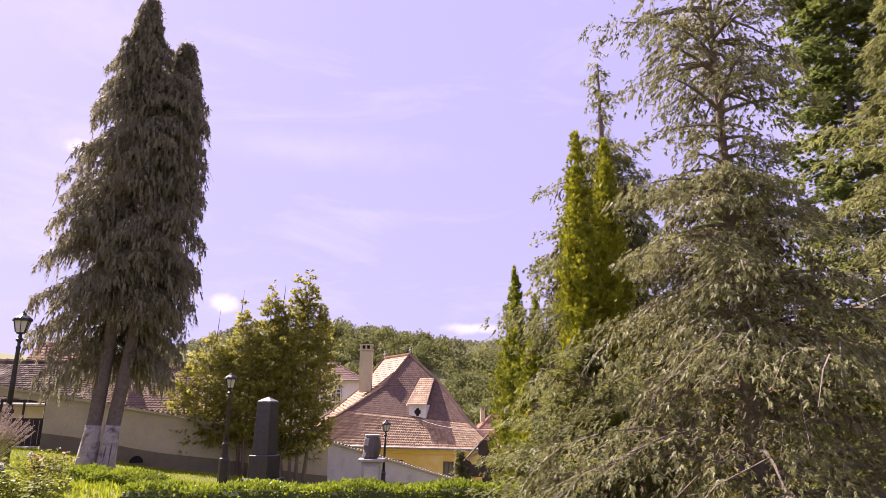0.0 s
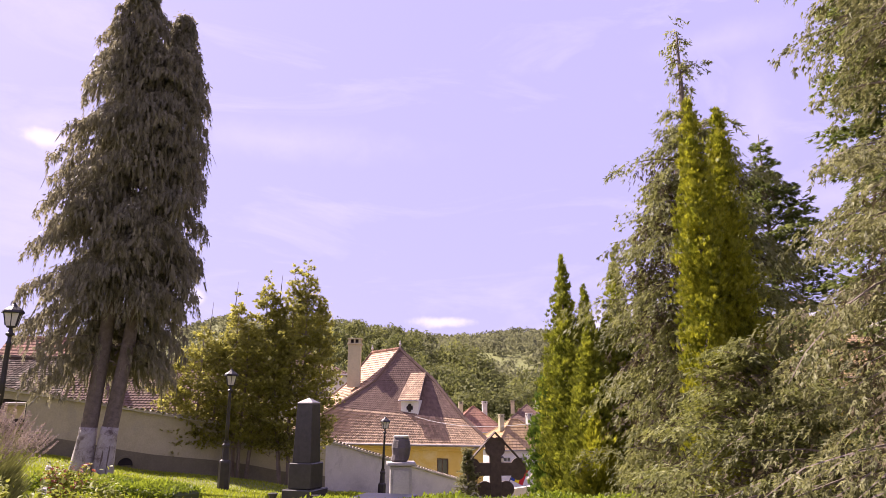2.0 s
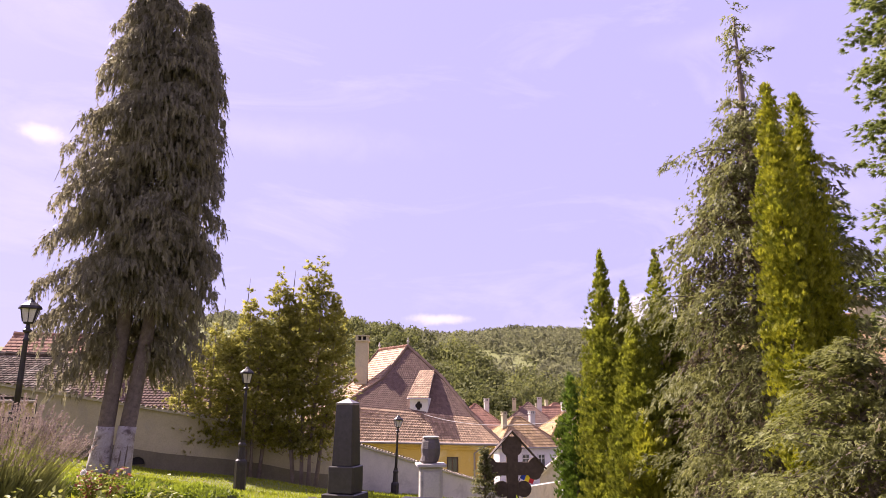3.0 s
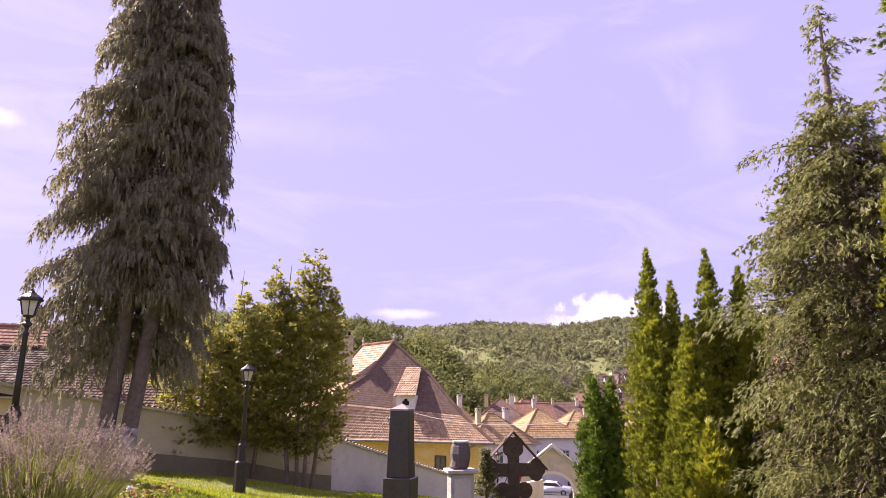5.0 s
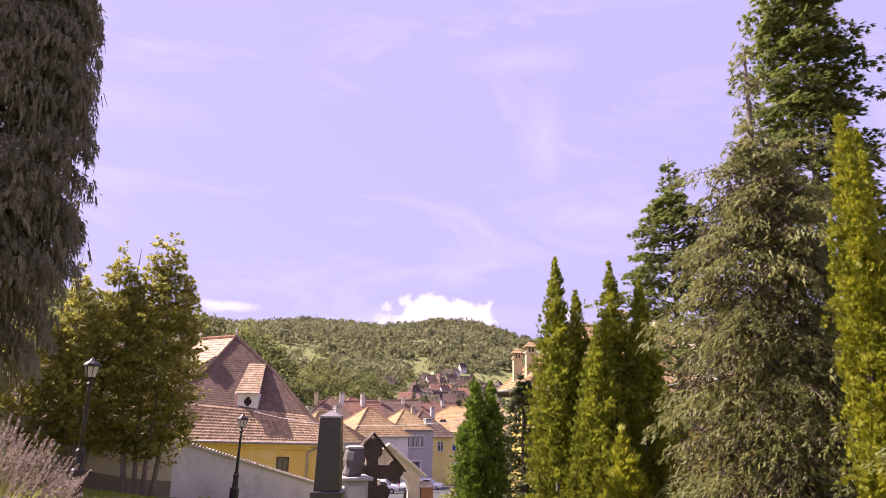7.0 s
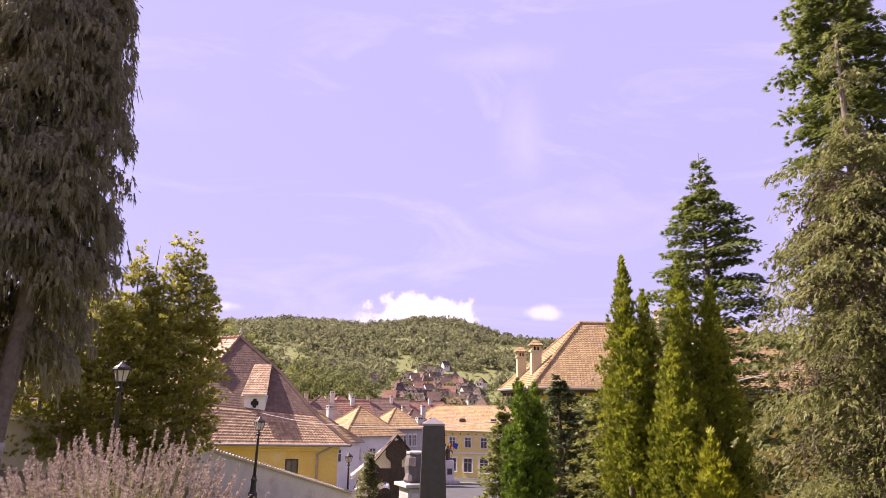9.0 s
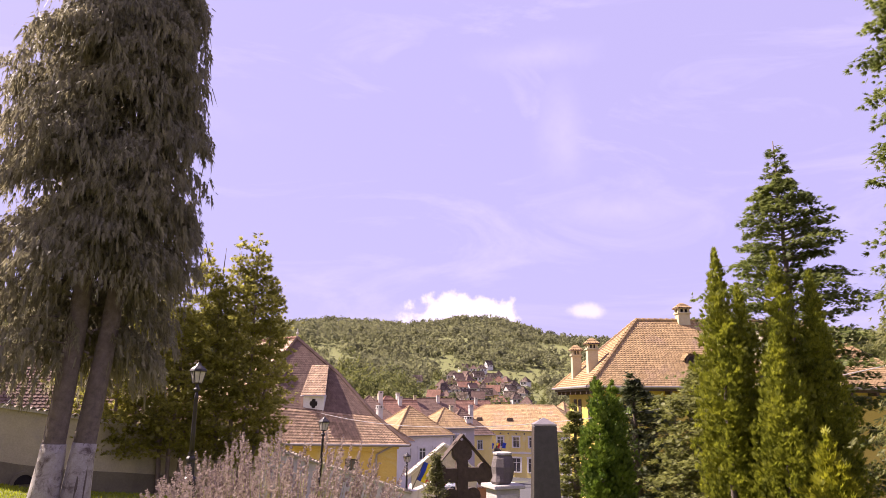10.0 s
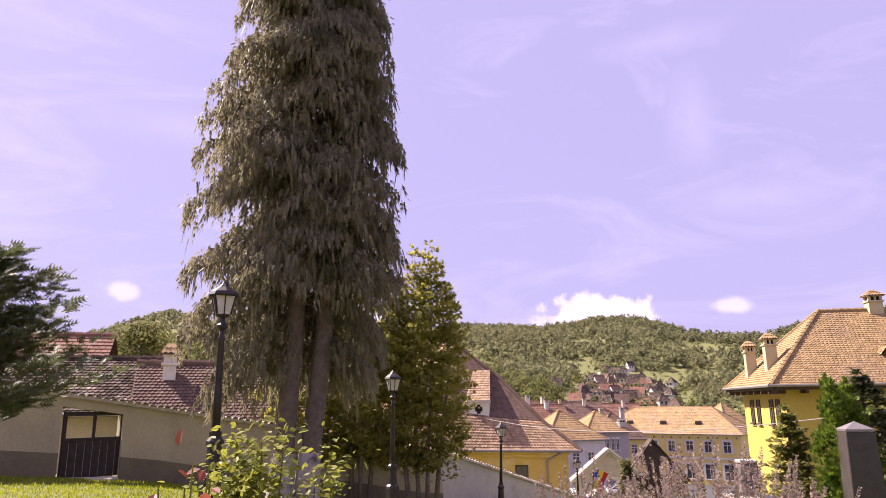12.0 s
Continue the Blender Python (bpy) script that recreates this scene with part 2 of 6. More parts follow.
M["wood"] = surface("dark_brown_wood", (0.055, 0.036, 0.028), (0.10, 0.065, 0.048), 7, 0.8, 0.4, 50)
M["gatewood"] = surface("dark_gate_boards", (0.030, 0.020, 0.018), (0.050, 0.034, 0.030), 6, 0.7, 0.3, 50)
M["brick"] = surface("chimney_brick", (0.36, 0.18, 0.13), (0.28, 0.14, 0.10), 3, 0.9, 0.4, 30)
M["milk"] = surface("milky_lamp_pane", (0.66, 0.60, 0.56), (0.55, 0.50, 0.46), 6, 0.25, 0.0, 40)
M["pane"] = surface("dark_window_pane", (0.045, 0.042, 0.050), (0.075, 0.070, 0.080), 1.5, 0.08, 0.0, 40, spec=0.8)
# near black: soot in the flues, painted shade in all other openings
M["hole"] = surface("soot_and_shade_black", (0.018, 0.014, 0.014), (0.030, 0.022, 0.020), 5, 0.95)
M["asphalt"] = surface("asphalt", (0.055, 0.052, 0.052), (0.085, 0.08, 0.078), 0.5, 0.95, 0.4, 20)
M["paving"] = surface("pale_paving", (0.46, 0.43, 0.40), (0.36, 0.33, 0.31), 0.5, 0.9, 0.2, 10)
M["carpaint"] = surface("white_car_paint", (0.78, 0.78, 0.80), (0.74, 0.74, 0.76), 1, 0.2, 0.0, 30, spec=0.6)
M["silver"] = surface("silver_car_paint", (0.52, 0.53, 0.56), (0.48, 0.49, 0.52), 1, 0.25, 0.0, 30, metal=0.5)
M["rubber"] = surface("tyre_rubber", (0.02, 0.02, 0.02), (0.03, 0.03, 0.03), 8, 0.9)
M["bronze"] = surface("dark_bronze", (0.075, 0.065, 0.055), (0.12, 0.10, 0.08), 9, 0.5, 0.3, 50, metal=0.5)
M["flag_blue"] = surface("blue_cloth", (0.02, 0.05, 0.32), (0.03, 0.06, 0.38), 6, 0.85)
M["flag_yellow"] = surface("yellow_cloth", (0.80, 0.62, 0.02), (0.76, 0.56, 0.02), 6, 0.85)
M["flag_red"] = surface("red_cloth", (0.55, 0.03, 0.04), (0.48, 0.03, 0.03), 6, 0.85)
M["cable"] = surface("pale_cable_sheath", (0.44, 0.41, 0.39), (0.36, 0.33, 0.32), 6, 0.6)
M["petal"] = leaf("white_rose_petals", (0.75, 0.72, 0.70), (0.85, 0.82, 0.80), 0.3, 5.0)


# ---- mesh helpers ----
def link_mesh(name, mesh, material, parent=None, label=""):
    ob = new(name, mesh)
    if material is not None and not mesh.materials:
        mesh.materials.append(material)
    if parent is not None:
        ob.parent = parent
    if label:
        ob["label"] = label
    return ob


def part(name, bm, material, parent, label="", smooth=False):
    mesh = bpy.data.meshes.new(name)
    if smooth:
        for f in bm.faces:
            f.smooth = True
    bm.to_mesh(mesh)
    bm.free()
    return link_mesh(name, mesh, material, parent, label)


def quads(name, verts, material, parent=None, label="", run=4):
    """A mesh of loose faces: verts in runs of four, or of three."""
    verts = np.asarray(verts, dtype=np.float32).reshape(-1, 3)
    n = len(verts) // run
    mesh = bpy.data.meshes.new(name)
    mesh.vertices.add(n * run)
    mesh.vertices.foreach_set("co", verts[: n * run].ravel())
    mesh.loops.add(n * run)
    mesh.loops.foreach_set("vertex_index", np.arange(n * run, dtype=np.int32))
    mesh.polygons.add(n)
    mesh.polygons.foreach_set("loop_start", np.arange(0, n * run, run, dtype=np.int32))
    mesh.update(calc_edges=True)
    mesh.validate()
    return link_mesh(name, mesh, material, parent, label)


def pydata(name, verts, faces, material, parent=None, label="", smooth=False):
    mesh = bpy.data.meshes.new(name)
    mesh.from_pydata([tuple(map(float, v)) for v in verts], [], [tuple(map(int, f)) for f in faces])
    mesh.update()
    if smooth:
        mesh.polygons.foreach_set("use_smooth", [True] * len(mesh.polygons))
    return link_mesh(name, mesh, material, parent, label)


def thing(name, m, label, category, group="", kind=""):
    ob = new(name)
    ob.empty_display_size = 0.2
    ob.matrix_world = m
    return tagged(ob, label, category, group, kind)


def add_box(bm, x0, y0, z0, x1, y1, z1, bevel=0.0, taper=1.0):
    """A box from corner to corner, its top narrowed by taper, its edges bevelled."""
    cx, cy = (x0 + x1) / 2, (y0 + y1) / 2
    vs = []
    for z, k in ((z0, 1.0), (z1, taper)):
        for x, y in ((x0, y0), (x1, y0), (x1, y1), (x0, y1)):
            vs.append(bm.verts.new((cx + (x - cx) * k, cy + (y - cy) * k, z)))
    fs = [bm.faces.new([vs[i] for i in f]) for f in ((3, 2, 1, 0), (4, 5, 6, 7), (0, 1, 5, 4), (1, 2, 6, 5), (2, 3, 7, 6), (3, 0, 4, 7))]
    if bevel:
        bmesh.ops.bevel(bm, geom=list({e for f in fs for e in f.edges}), offset=bevel, segments=1, affect="EDGES")


def box(x0, y0, z0, x1, y1, z1, bevel=0.0, taper=1.0):
    bm = bmesh.new()
    add_box(bm, x0, y0, z0, x1, y1, z1, bevel, taper)
    return bm


def add_turned(bm, profile, sides=12, x=0.0, y=0.0):
    """A turned shape from (radius, height) steps."""
    rings = []
    for r, z in profile:
        rings.append([bm.verts.new((x + r * math.cos(2 * math.pi * i / sides), y + r * math.sin(2 * math.pi * i / sides), z)) for i in range(sides)])
    for a, b in zip(rings, rings[1:]):
        for i in range(sides):
            j = (i + 1) % sides
            bm.faces.new((a[i], a[j], b[j], b[i]))
    bm.faces.new(rings[0][::-1])
    bm.faces.new(rings[-1])


def turned(profile, sides=12):
    bm = bmesh.new()
    add_turned(bm, profile, sides)
    return bm


def prism(outline, y0, y1):
    """A flat outline in x and z given depth in y."""
    bm = bmesh.new()
    a = [bm.verts.new((x, y0, z)) for x, z in outline]
    b = [bm.verts.new((x, y1, z)) for x, z in outline]
    bm.faces.new(a)
    bm.faces.new(b[::-1])
    for i in range(len(a)):
        j = (i + 1) % len(a)
        bm.faces.new((a[j], a[i], b[i], b[j]))
    bmesh.ops.recalc_face_normals(bm, faces=bm.faces)
    return bm


def add_tube(bm, points, radii, sides=7):
    """A tapered tube along points."""
    rings = []
    pts = [Vector(p) for p in points]
    for i, p in enumerate(pts):
        d = (pts[min(i + 1, len(pts) - 1)] - pts[max(i - 1, 0)]).normalized()
        u = d.orthogonal().normalized() if abs(d.z) < 0.95 else Vector((1, 0, 0)).cross(d).normalized()
        v = d.cross(u)
        rings.append([bm.verts.new(p + (u * math.cos(2 * math.pi * k / sides) + v * math.sin(2 * math.pi * k / sides)) * radii[i]) for k in range(sides)])
    for a, b in zip(rings, rings[1:]):
        best = min(range(sides), key=lambda s: (a[0].co - b[s].co).length)
        for k in range(sides):
            bm.faces.new((a[k], a[(k + 1) % sides], b[(k + 1 + best) % sides], b[(k + best) % sides]))
    bm.faces.new(rings[0][::-1])
    bm.faces.new(rings[-1])


def tube(points, radii, sides=7):
    bm = bmesh.new()
    add_tube(bm, points, radii if isinstance(radii, (list, tuple)) else [radii] * len(points), sides)
    return bm


def unit(a):
    return a / np.maximum(np.linalg.norm(a, axis=-1, keepdims=True), 1e-9)


def spikes(lobes):
    """A template of pointed lobes (u0, v0, u1, v1, width, w0, w1), three points each."""
    out = []
    for u0, v0, u1, v1, w, h0, h1 in lobes:
        du, dv = u1 - u0, v1 - v0
        n = math.hypot(du, dv) or 1
        pu, pv = -dv / n * w, du / n * w
        u0, v0 = u0 + du * 0.12, v0 + dv * 0.12
        out += [(u0 + pu, v0 + pv, h0), (u0 - pu, v0 - pv, h0), (u1, v1, h1)]
    return np.array(out)


SPRAY = spikes([(0, 0, 1, 0.0, 0.15, 0, 0.05), (0.15, 0, 0.85, 0.34, 0.13, 0, 0.06), (0.15, 0, 0.85, -0.34, 0.13, 0, -0.06), (0.05, 0, 0.55, 0.48, 0.13, 0, 0.1), (0.05, 0, 0.55, -0.48, 0.13, 0, -0.1)])
DROOP = spikes([(0, 0, 1, 0.03, 0.08, 0, 0.0)] + [(u, 0, u + 0.34, s * (0.24 - 0.06 * u), 0.075, 0, s * 0.05) for u in (0.05, 0.3, 0.55) for s in (-1, 1)])
HANG = spikes([(0, 0, 1, 0.03, 0.075, 0, 0.0)] + [(u, 0, u + 0.4, s * 0.15, 0.062, 0, s * 0.08) for u in (0.04, 0.4) for s in (-1, 1)])
COMB = spikes([(0, 0, 1, 0, 0.07, 0, 0)] + [(u, 0, u + 0.22, s * (0.34 - 0.18 * u), 0.065, 0, 0.07) for u in (0.04, 0.24, 0.44, 0.64) for s in (-1, 1)])
sprig_gen = np.random.default_rng(77)
SPRIGS = [spikes([(0, 0, 1, sprig_gen.normal(0, 0.08), 0.07, 0, sprig_gen.normal(0, 0.1))] + [(u, 0, u + sprig_gen.uniform(0.22, 0.5), k * sprig_gen.uniform(0.08, 0.34), 0.085, 0, sprig_gen.normal(0, 0.14))
           for u, k in zip(sprig_gen.uniform(0, 0.6, 5), (-1, 1, -1, 1, 1))]) for _ in range(6)]
BLADE = spikes([(0, 0, 1, 0.0, 0.16, 0, 0.0)])
FLAKE = np.array([(-0.5, -0.45, 0), (0.6, 0.0, 0.05), (-0.5, 0.45, 0)])
LEAF = np.array([(0, 0, 0), (0.4, 0.30, 0.05), (1, 0, 0.12), (0.4, -0.30, 0.05)])
FOLDED = np.array([(0, 0, 0), (0.3, 0.27, 0.10), (0.72, 0.22, 0.09), (1, 0, 0.0), (0, 0, 0), (1, 0, 0.0), (0.72, -0.22, 0.09), (0.3, -0.27, 0.10)])


def stamp(template, at, axis, normal, length, width=None):
    """The template at every place of at, along axis, flat to normal, scaled."""
    at, axis, normal = np.asarray(at), unit(np.asarray(axis)), np.asarray(normal)
    side = unit(np.cross(normal, axis))
    normal = np.cross(axis, side)
    length = np.asarray(length).reshape(-1, 1, 1)
    width = length if width is None else np.asarray(width).reshape(-1, 1, 1)
    t = template[None]
    v = at[:, None] + axis[:, None] * t[..., 0:1] * length + side[:, None] * t[..., 1:2] * width + normal[:, None] * t[..., 2:3] * length
    return v.reshape(-1, 3)


# ---- the lie of the land ----
ANCHORS = np.array([
    (0, 0, 0.0), (-8.1, 5.7, 0.53), (-3, 2.2, 0.22), (-9.1, 18.3, 0.10), (-14, 23.4, 0.33), (-7.1, 23, -0.8), (-5.2, 20.0, -0.75), (-8.0, 26.5, -0.75), (-2.7, 31.5, -2.0), (-3, 12.1, 0.15),
    (-1.7, 16.4, -0.5), (10.6, 54, -6.2), (3, 39.5, -4.6), (-5, 30.2, -1.6), (2.3, 19.4, -1.2), (2.5, 10, -0.5), (15, 41, -4.6), (9, 15, -1.2),
    (9, 20, -1.6), (-20, 22, 1.0), (-13, 15.5, 0.5), (0, -12, 0.0), (-14, -6, 0.7), (12, 0, -0.4), (1.8, 28, -2.1), (20, 30, -3.2)])
PLANE = np.linalg.lstsq(np.c_[ANCHORS[:, :2], np.ones(len(ANCHORS))], ANCHORS[:, 2], rcond=None)[0]
LEFTOVER = ANCHORS[:, 2] - np.c_[ANCHORS[:, :2], np.ones(len(ANCHORS))] @ PLANE
RIDGE = np.array([(-180, 4.0), (-90, 4.5), (-40, 4.6), (-24, 4.6), (-20, 5.3), (-15, 7.3), (-12, 6.8), (-6, 6.6), (0, 6.4), (5, 6.4), (11, 6.2), (15, 6.4), (20.3, 6.8), (23.5, 6.3), (27, 5.4), (32, 5.1), (36, 5.5), (40, 6.2), (60, 5), (90, 4), (180, 4.0)])
NEARWOOD = np.array([(-180, -2), (-60, -1), (-24, 1.5), (-16, 5.5), (-10, 7.6), (-5, 7.2), (-1.5, 6.7), (1, 6.0), (3, 5.2), (6, 3.4), (9, 2.4), (12.5, 1.5), (15, 0.2), (19, -1.8), (30, -2.4), (36, 1.0), (41, 4.6), (48, 5.0), (60, 2), (180, -2)])


def smooth(a, b, x):
    k = np.clip((x - a) / (b - a), 0, 1)
    return k * k * (3 - 2 * k)


def land(x, y):
    x, y = np.atleast_1d(np.asarray(x, float)), np.atleast_1d(np.asarray(y, float))
    d = (x[:, None] - ANCHORS[:, 0]) ** 2 + (y[:, None] - ANCHORS[:, 1]) ** 2 + 1.2
    w = d ** -1.6
    near = PLANE[0] * x + PLANE[1] * y + PLANE[2] + (w * LEFTOVER).sum(1) / w.sum(1)
    r, a = np.hypot(x, y), np.degrees(np.arctan2(x, y))
    town = np.interp(r, [55, 80, 130, 180], [-6.2, -8.2, -12.8, -13.2])
    k = smooth(34, 62, r)
    z = np.clip(near, -14, 3) * (1 - k) + town * k
    ridge, front = np.interp(a, RIDGE[:, 0], RIDGE[:, 1]), np.interp(a, NEARWOOD[:, 0], NEARWOOD[:, 1])
    top = 1100 * np.tan(np.radians(ridge)) - 9
    rise = smooth(290, 1150, r) * 0.72 + 0.28 * np.clip((r - 290) / 810, 0, 1)
    main = town + (top - town) * rise
    bumps = 10 * np.sin(x / 61 + y / 143) * np.sin(y / 87 - x / 120) * smooth(260, 600, r)
    wood = 340 * np.tan(np.radians(front)) - 6 - town
    hump = town + wood * np.exp(-(((r - 340) / 95) ** 2))
    return np.where(r > 95, np.maximum(main + bumps, hump), z)


def ground(x, y):
    return float(land(x, y)[0])


# ---- ground ----
def build_ground():
    radii = np.concatenate([np.linspace(0, 60, 61)[1:], np.geomspace(62, 4200, 90)])
    angles = np.radians(np.concatenate([np.arange(-60, 60, 1.0), np.arange(60, 300, 4.0)]))
    n = len(angles)
    R_, A_ = np.meshgrid(radii, angles, indexing="ij")
    x, y = (R_ * np.sin(A_)).ravel(), (R_ * np.cos(A_)).ravel()
    z = land(x, y)
    verts = [(0, 0, ground(0, 0))] + list(zip(x, y, z))
    faces = [(0, 1 + (i + 1) % n, 1 + i) for i in range(n)]
    for k in range(len(radii) - 1):
        for i in range(n):
            j = (i + 1) % n
            a, b = 1 + k * n, 1 + (k + 1) * n
            faces.append((a + i, a + j, b + j, b + i))
    tagged(pydata("ground", verts, faces, M["soil"], smooth=True), "grassy churchyard ground falling to the town and hills", "ground", kind="structure")


build_ground()
rng = np.random.default_rng(7)


def wall_line(a, b, t):
    return a[0] + (b[0] - a[0]) * t, a[1] + (b[1] - a[1]) * t


# ---- the churchyard wall ----
WA, WB, WC, WD = (-24.0, 17.0), (-5.0, 30.4), (3.2, 39.2), (9.0, 52.0)


def cap_z(x, y):
    """The slope of the wall's top."""
    return np.interp(x, [-24, -14, -5, 3.2, 9], [4.05, 2.12, 0.34, -2.70, -3.6])


def wall_piece(bm, a, b, t0, t1, z_low, z_high, thick, out=0.0):
    """A stretch of wall whose foot and head follow functions of x, y."""
    d = Vector((b[0] - a[0], b[1] - a[1], 0)).normalized()
    n = Vector((d.y, -d.x, 0))
    steps = max(2, int((t1 - t0) * 24))
    rows = []
    for i in range(steps + 1):
        x, y = wall_line(a, b, t0 + (t1 - t0) * i / steps)
        p = Vector((x, y, 0))
        f, g = p + n * out, p - n * (thick - out)
        rows.append([bm.verts.new((f.x, f.y, z_low(x, y))), bm.verts.new((f.x, f.y, z_high(x, y))), bm.verts.new((g.x, g.y, z_high(x, y))), bm.verts.new((g.x, g.y, z_low(x, y)))])
    for r, s in zip(rows, rows[1:]):
        for i in range(4):
            j = (i + 1) % 4
            bm.faces.new((r[i], s[i], s[j], r[j]))
    bm.faces.new(rows[0])
    bm.faces.new(rows[-1][::-1])
    bmesh.ops.recalc_face_normals(bm, faces=bm.faces)


foot = lambda x, y: ground(x, y) - 0.4
head = lambda x, y: float(cap_z(x, y))
GT0, GT1 = 0.468, 0.529          # the gate's stretch of the first wall
yard_wall = thing("wall_yard", pose(0, 0, 0), "olive-grey plastered churchyard wall with dark foot", "wall", kind="structure")
bm = bmesh.new()
wall_piece(bm, WA, WB, 0, GT0, foot, head, 0.45)
wall_piece(bm, WA, WB, GT1, 1, foot, head, 0.45)
wall_piece(bm, WA, WB, GT0, GT1, lambda x, y: head(x, y) - 0.26, head, 0.45)
part("masonry", bm, M["plaster"], yard_wall)
bm = bmesh.new()
wall_piece(bm, WA, WB, 0.02, GT0, foot, lambda x, y: ground(x, y) + 0.55, 0.06, 0.035)
wall_piece(bm, WA, WB, GT1, 1, foot, lambda x, y: ground(x, y) + 0.55, 0.06, 0.035)
part("dado", bm, M["dado"], yard_wall, "dark damp render along the foot")
low_wall = thing("wall_lower", pose(0, 0, 0), "pale pinkish plastered wall stepping downhill", "wall", kind="structure")
bm = bmesh.new()
wall_piece(bm, WB, WC, 0, 1, foot, head, 0.45)
part("masonry", bm, M["plaster_pale"], low_wall)
bm = bmesh.new()
wall_piece(bm, WC, WD, 0.0, 1, foot, head, 0.4)
part("end_masonry", bm, M["plaster_pale"], low_wall)


def half_tile(length, radius, thick=0.02, sides=5):
    """A hollow barrel tile along y."""
    bm = bmesh.new()
    rings = []
    for y, k in ((0, 1.0), (length, 0.86)):
        outer = [bm.verts.new((radius * k * math.cos(math.pi * i / sides), y, radius * k * 0.7 * math.sin(math.pi * i / sides))) for i in range(sides + 1)]
        inner = [bm.verts.new(((radius * k - thick) * math.cos(math.pi * i / sides), y, (radius * k - thick) * 0.7 * math.sin(math.pi * i / sides))) for i in range(sides + 1)]
        rings.append((outer, inner))
    for i in range(sides):
        (o0, i0), (o1, i1) = rings
        bm.faces.new((o0[i], o0[i + 1], o1[i + 1], o1[i]))
        bm.faces.new((i0[i + 1], i0[i], i1[i], i1[i + 1]))
        bm.faces.new((o0[i + 1], o0[i], i0[i], i0[i + 1]))
    mesh = bpy.data.meshes.new("cap_tile")
    bm.to_mesh(mesh)
    bm.free()
    mesh.materials.append(M["tile_cap"])
    return mesh


def coping(wall, a, b, t0, t1, pitch):
    """Mortar bed and barrel tiles laid across the wall's head."""
    bm = bmesh.new()
    wall_piece(bm, a, b, t0, t1, lambda x, y: head(x, y) - 0.03, lambda x, y: head(x, y) + 0.06, 0.6, 0.09)
    part("coping_bed", bm, M["mortar"], wall, "crumbling pale mortar bed")
    d = Vector((b[0] - a[0], b[1] - a[1], 0))
    n = int(d.length * (t1 - t0) / pitch)
    turn = math.degrees(math.atan2(d.y, d.x))
    for i in range(n):
        x, y = wall_line(a, b, t0 + (t1 - t0) * (i + 0.5) / n)
        ob = link_mesh("cap_tile", CAP, None, wall)
        nx, ny = d.normalized().y, -d.normalized().x
        ob.matrix_world = pose(x + nx * 0.17, y + ny * 0.17, head(x, y) + 0.045 + random.uniform(-0.012, 0.012), random.uniform(-10, -4), random.uniform(-5, 5), turn + random.uniform(-5, 5))


CAP = half_tile(0.52, 0.085)

# the gate in the wall, two barred lights above boards
gx, gy = wall_line(WA, WB, (GT0 + GT1) / 2)
gturn = math.degrees(math.atan2(WB[1] - WA[1], WB[0] - WA[0]))
gw = (GT1 - GT0) * math.hypot(WB[0] - WA[0], WB[1] - WA[1])
gz = ground(gx, gy)
gtop = head(gx, gy) - 0.26 - gz - 0.03
gate = thing("yard_gate", pose(gx, gy + 0.12, gz, 0, 0, gturn), "dark board gate with two open lights on top", "gate")
bm = bmesh.new()
for x0, x1 in ((-gw / 2, -gw / 2 + 0.09), (-0.035, 0.035), (gw / 2 - 0.09, gw / 2)):
    add_box(bm, x0, 0, 0.95, x1, 0.07, gtop - 0.09, 0.006)
add_box(bm, -gw / 2, 0, gtop - 0.1, gw / 2, 0.07, gtop, 0.006)
add_box(bm, -gw / 2, 0, 0.88, gw / 2, 0.07, 0.96, 0.006)
part("gate_frame", bm, M["gatewood"], gate)
for i in range(8):
    x0 = -gw / 2 + gw * i / 8
    part("board", box(x0 + 0.004, 0.012, 0.02, x0 + gw / 8 - 0.004, 0.05, 0.885, 0.005), M["gatewood"], gate)
part("latch", box(gw / 2 - 0.16, -0.03, 0.8, gw / 2 - 0.11, 0.0, 0.92, 0.008), M["iron"], gate, "iron latch plate")
tagged(part("threshold", box(gx - 0.95, gy - 0.55, gz - 0.1, gx + 0.75, gy - 0.12, gz + 0.05, 0.02), M["stone"], None), "worn pale stone step before the gate", "step", kind="structure")
# low arched vent at the wall's foot
vx, vy = wall_line(WA, WB, 0.665)
vent = thing("wall_vent", pose(vx, vy - 0.02, ground(vx, vy) + 0.02, 0, 0, gturn), "low arched cellar vent in the wall foot", "vent")
arc = [(0.34 * math.cos(math.pi * i / 12), 0.05 + 0.34 * math.sin(math.pi * i / 12)) for i in range(13)]
arc_in = [(0.25 * math.cos(math.pi * i / 12), 0.05 + 0.25 * math.sin(math.pi * i / 12)) for i in range(13)]
part("arch_ring", prism(arc + arc_in[::-1], -0.10, 0.03), M["dado"], vent)
# shallow black filling paints the vent's unlit depth
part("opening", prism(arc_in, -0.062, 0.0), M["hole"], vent)


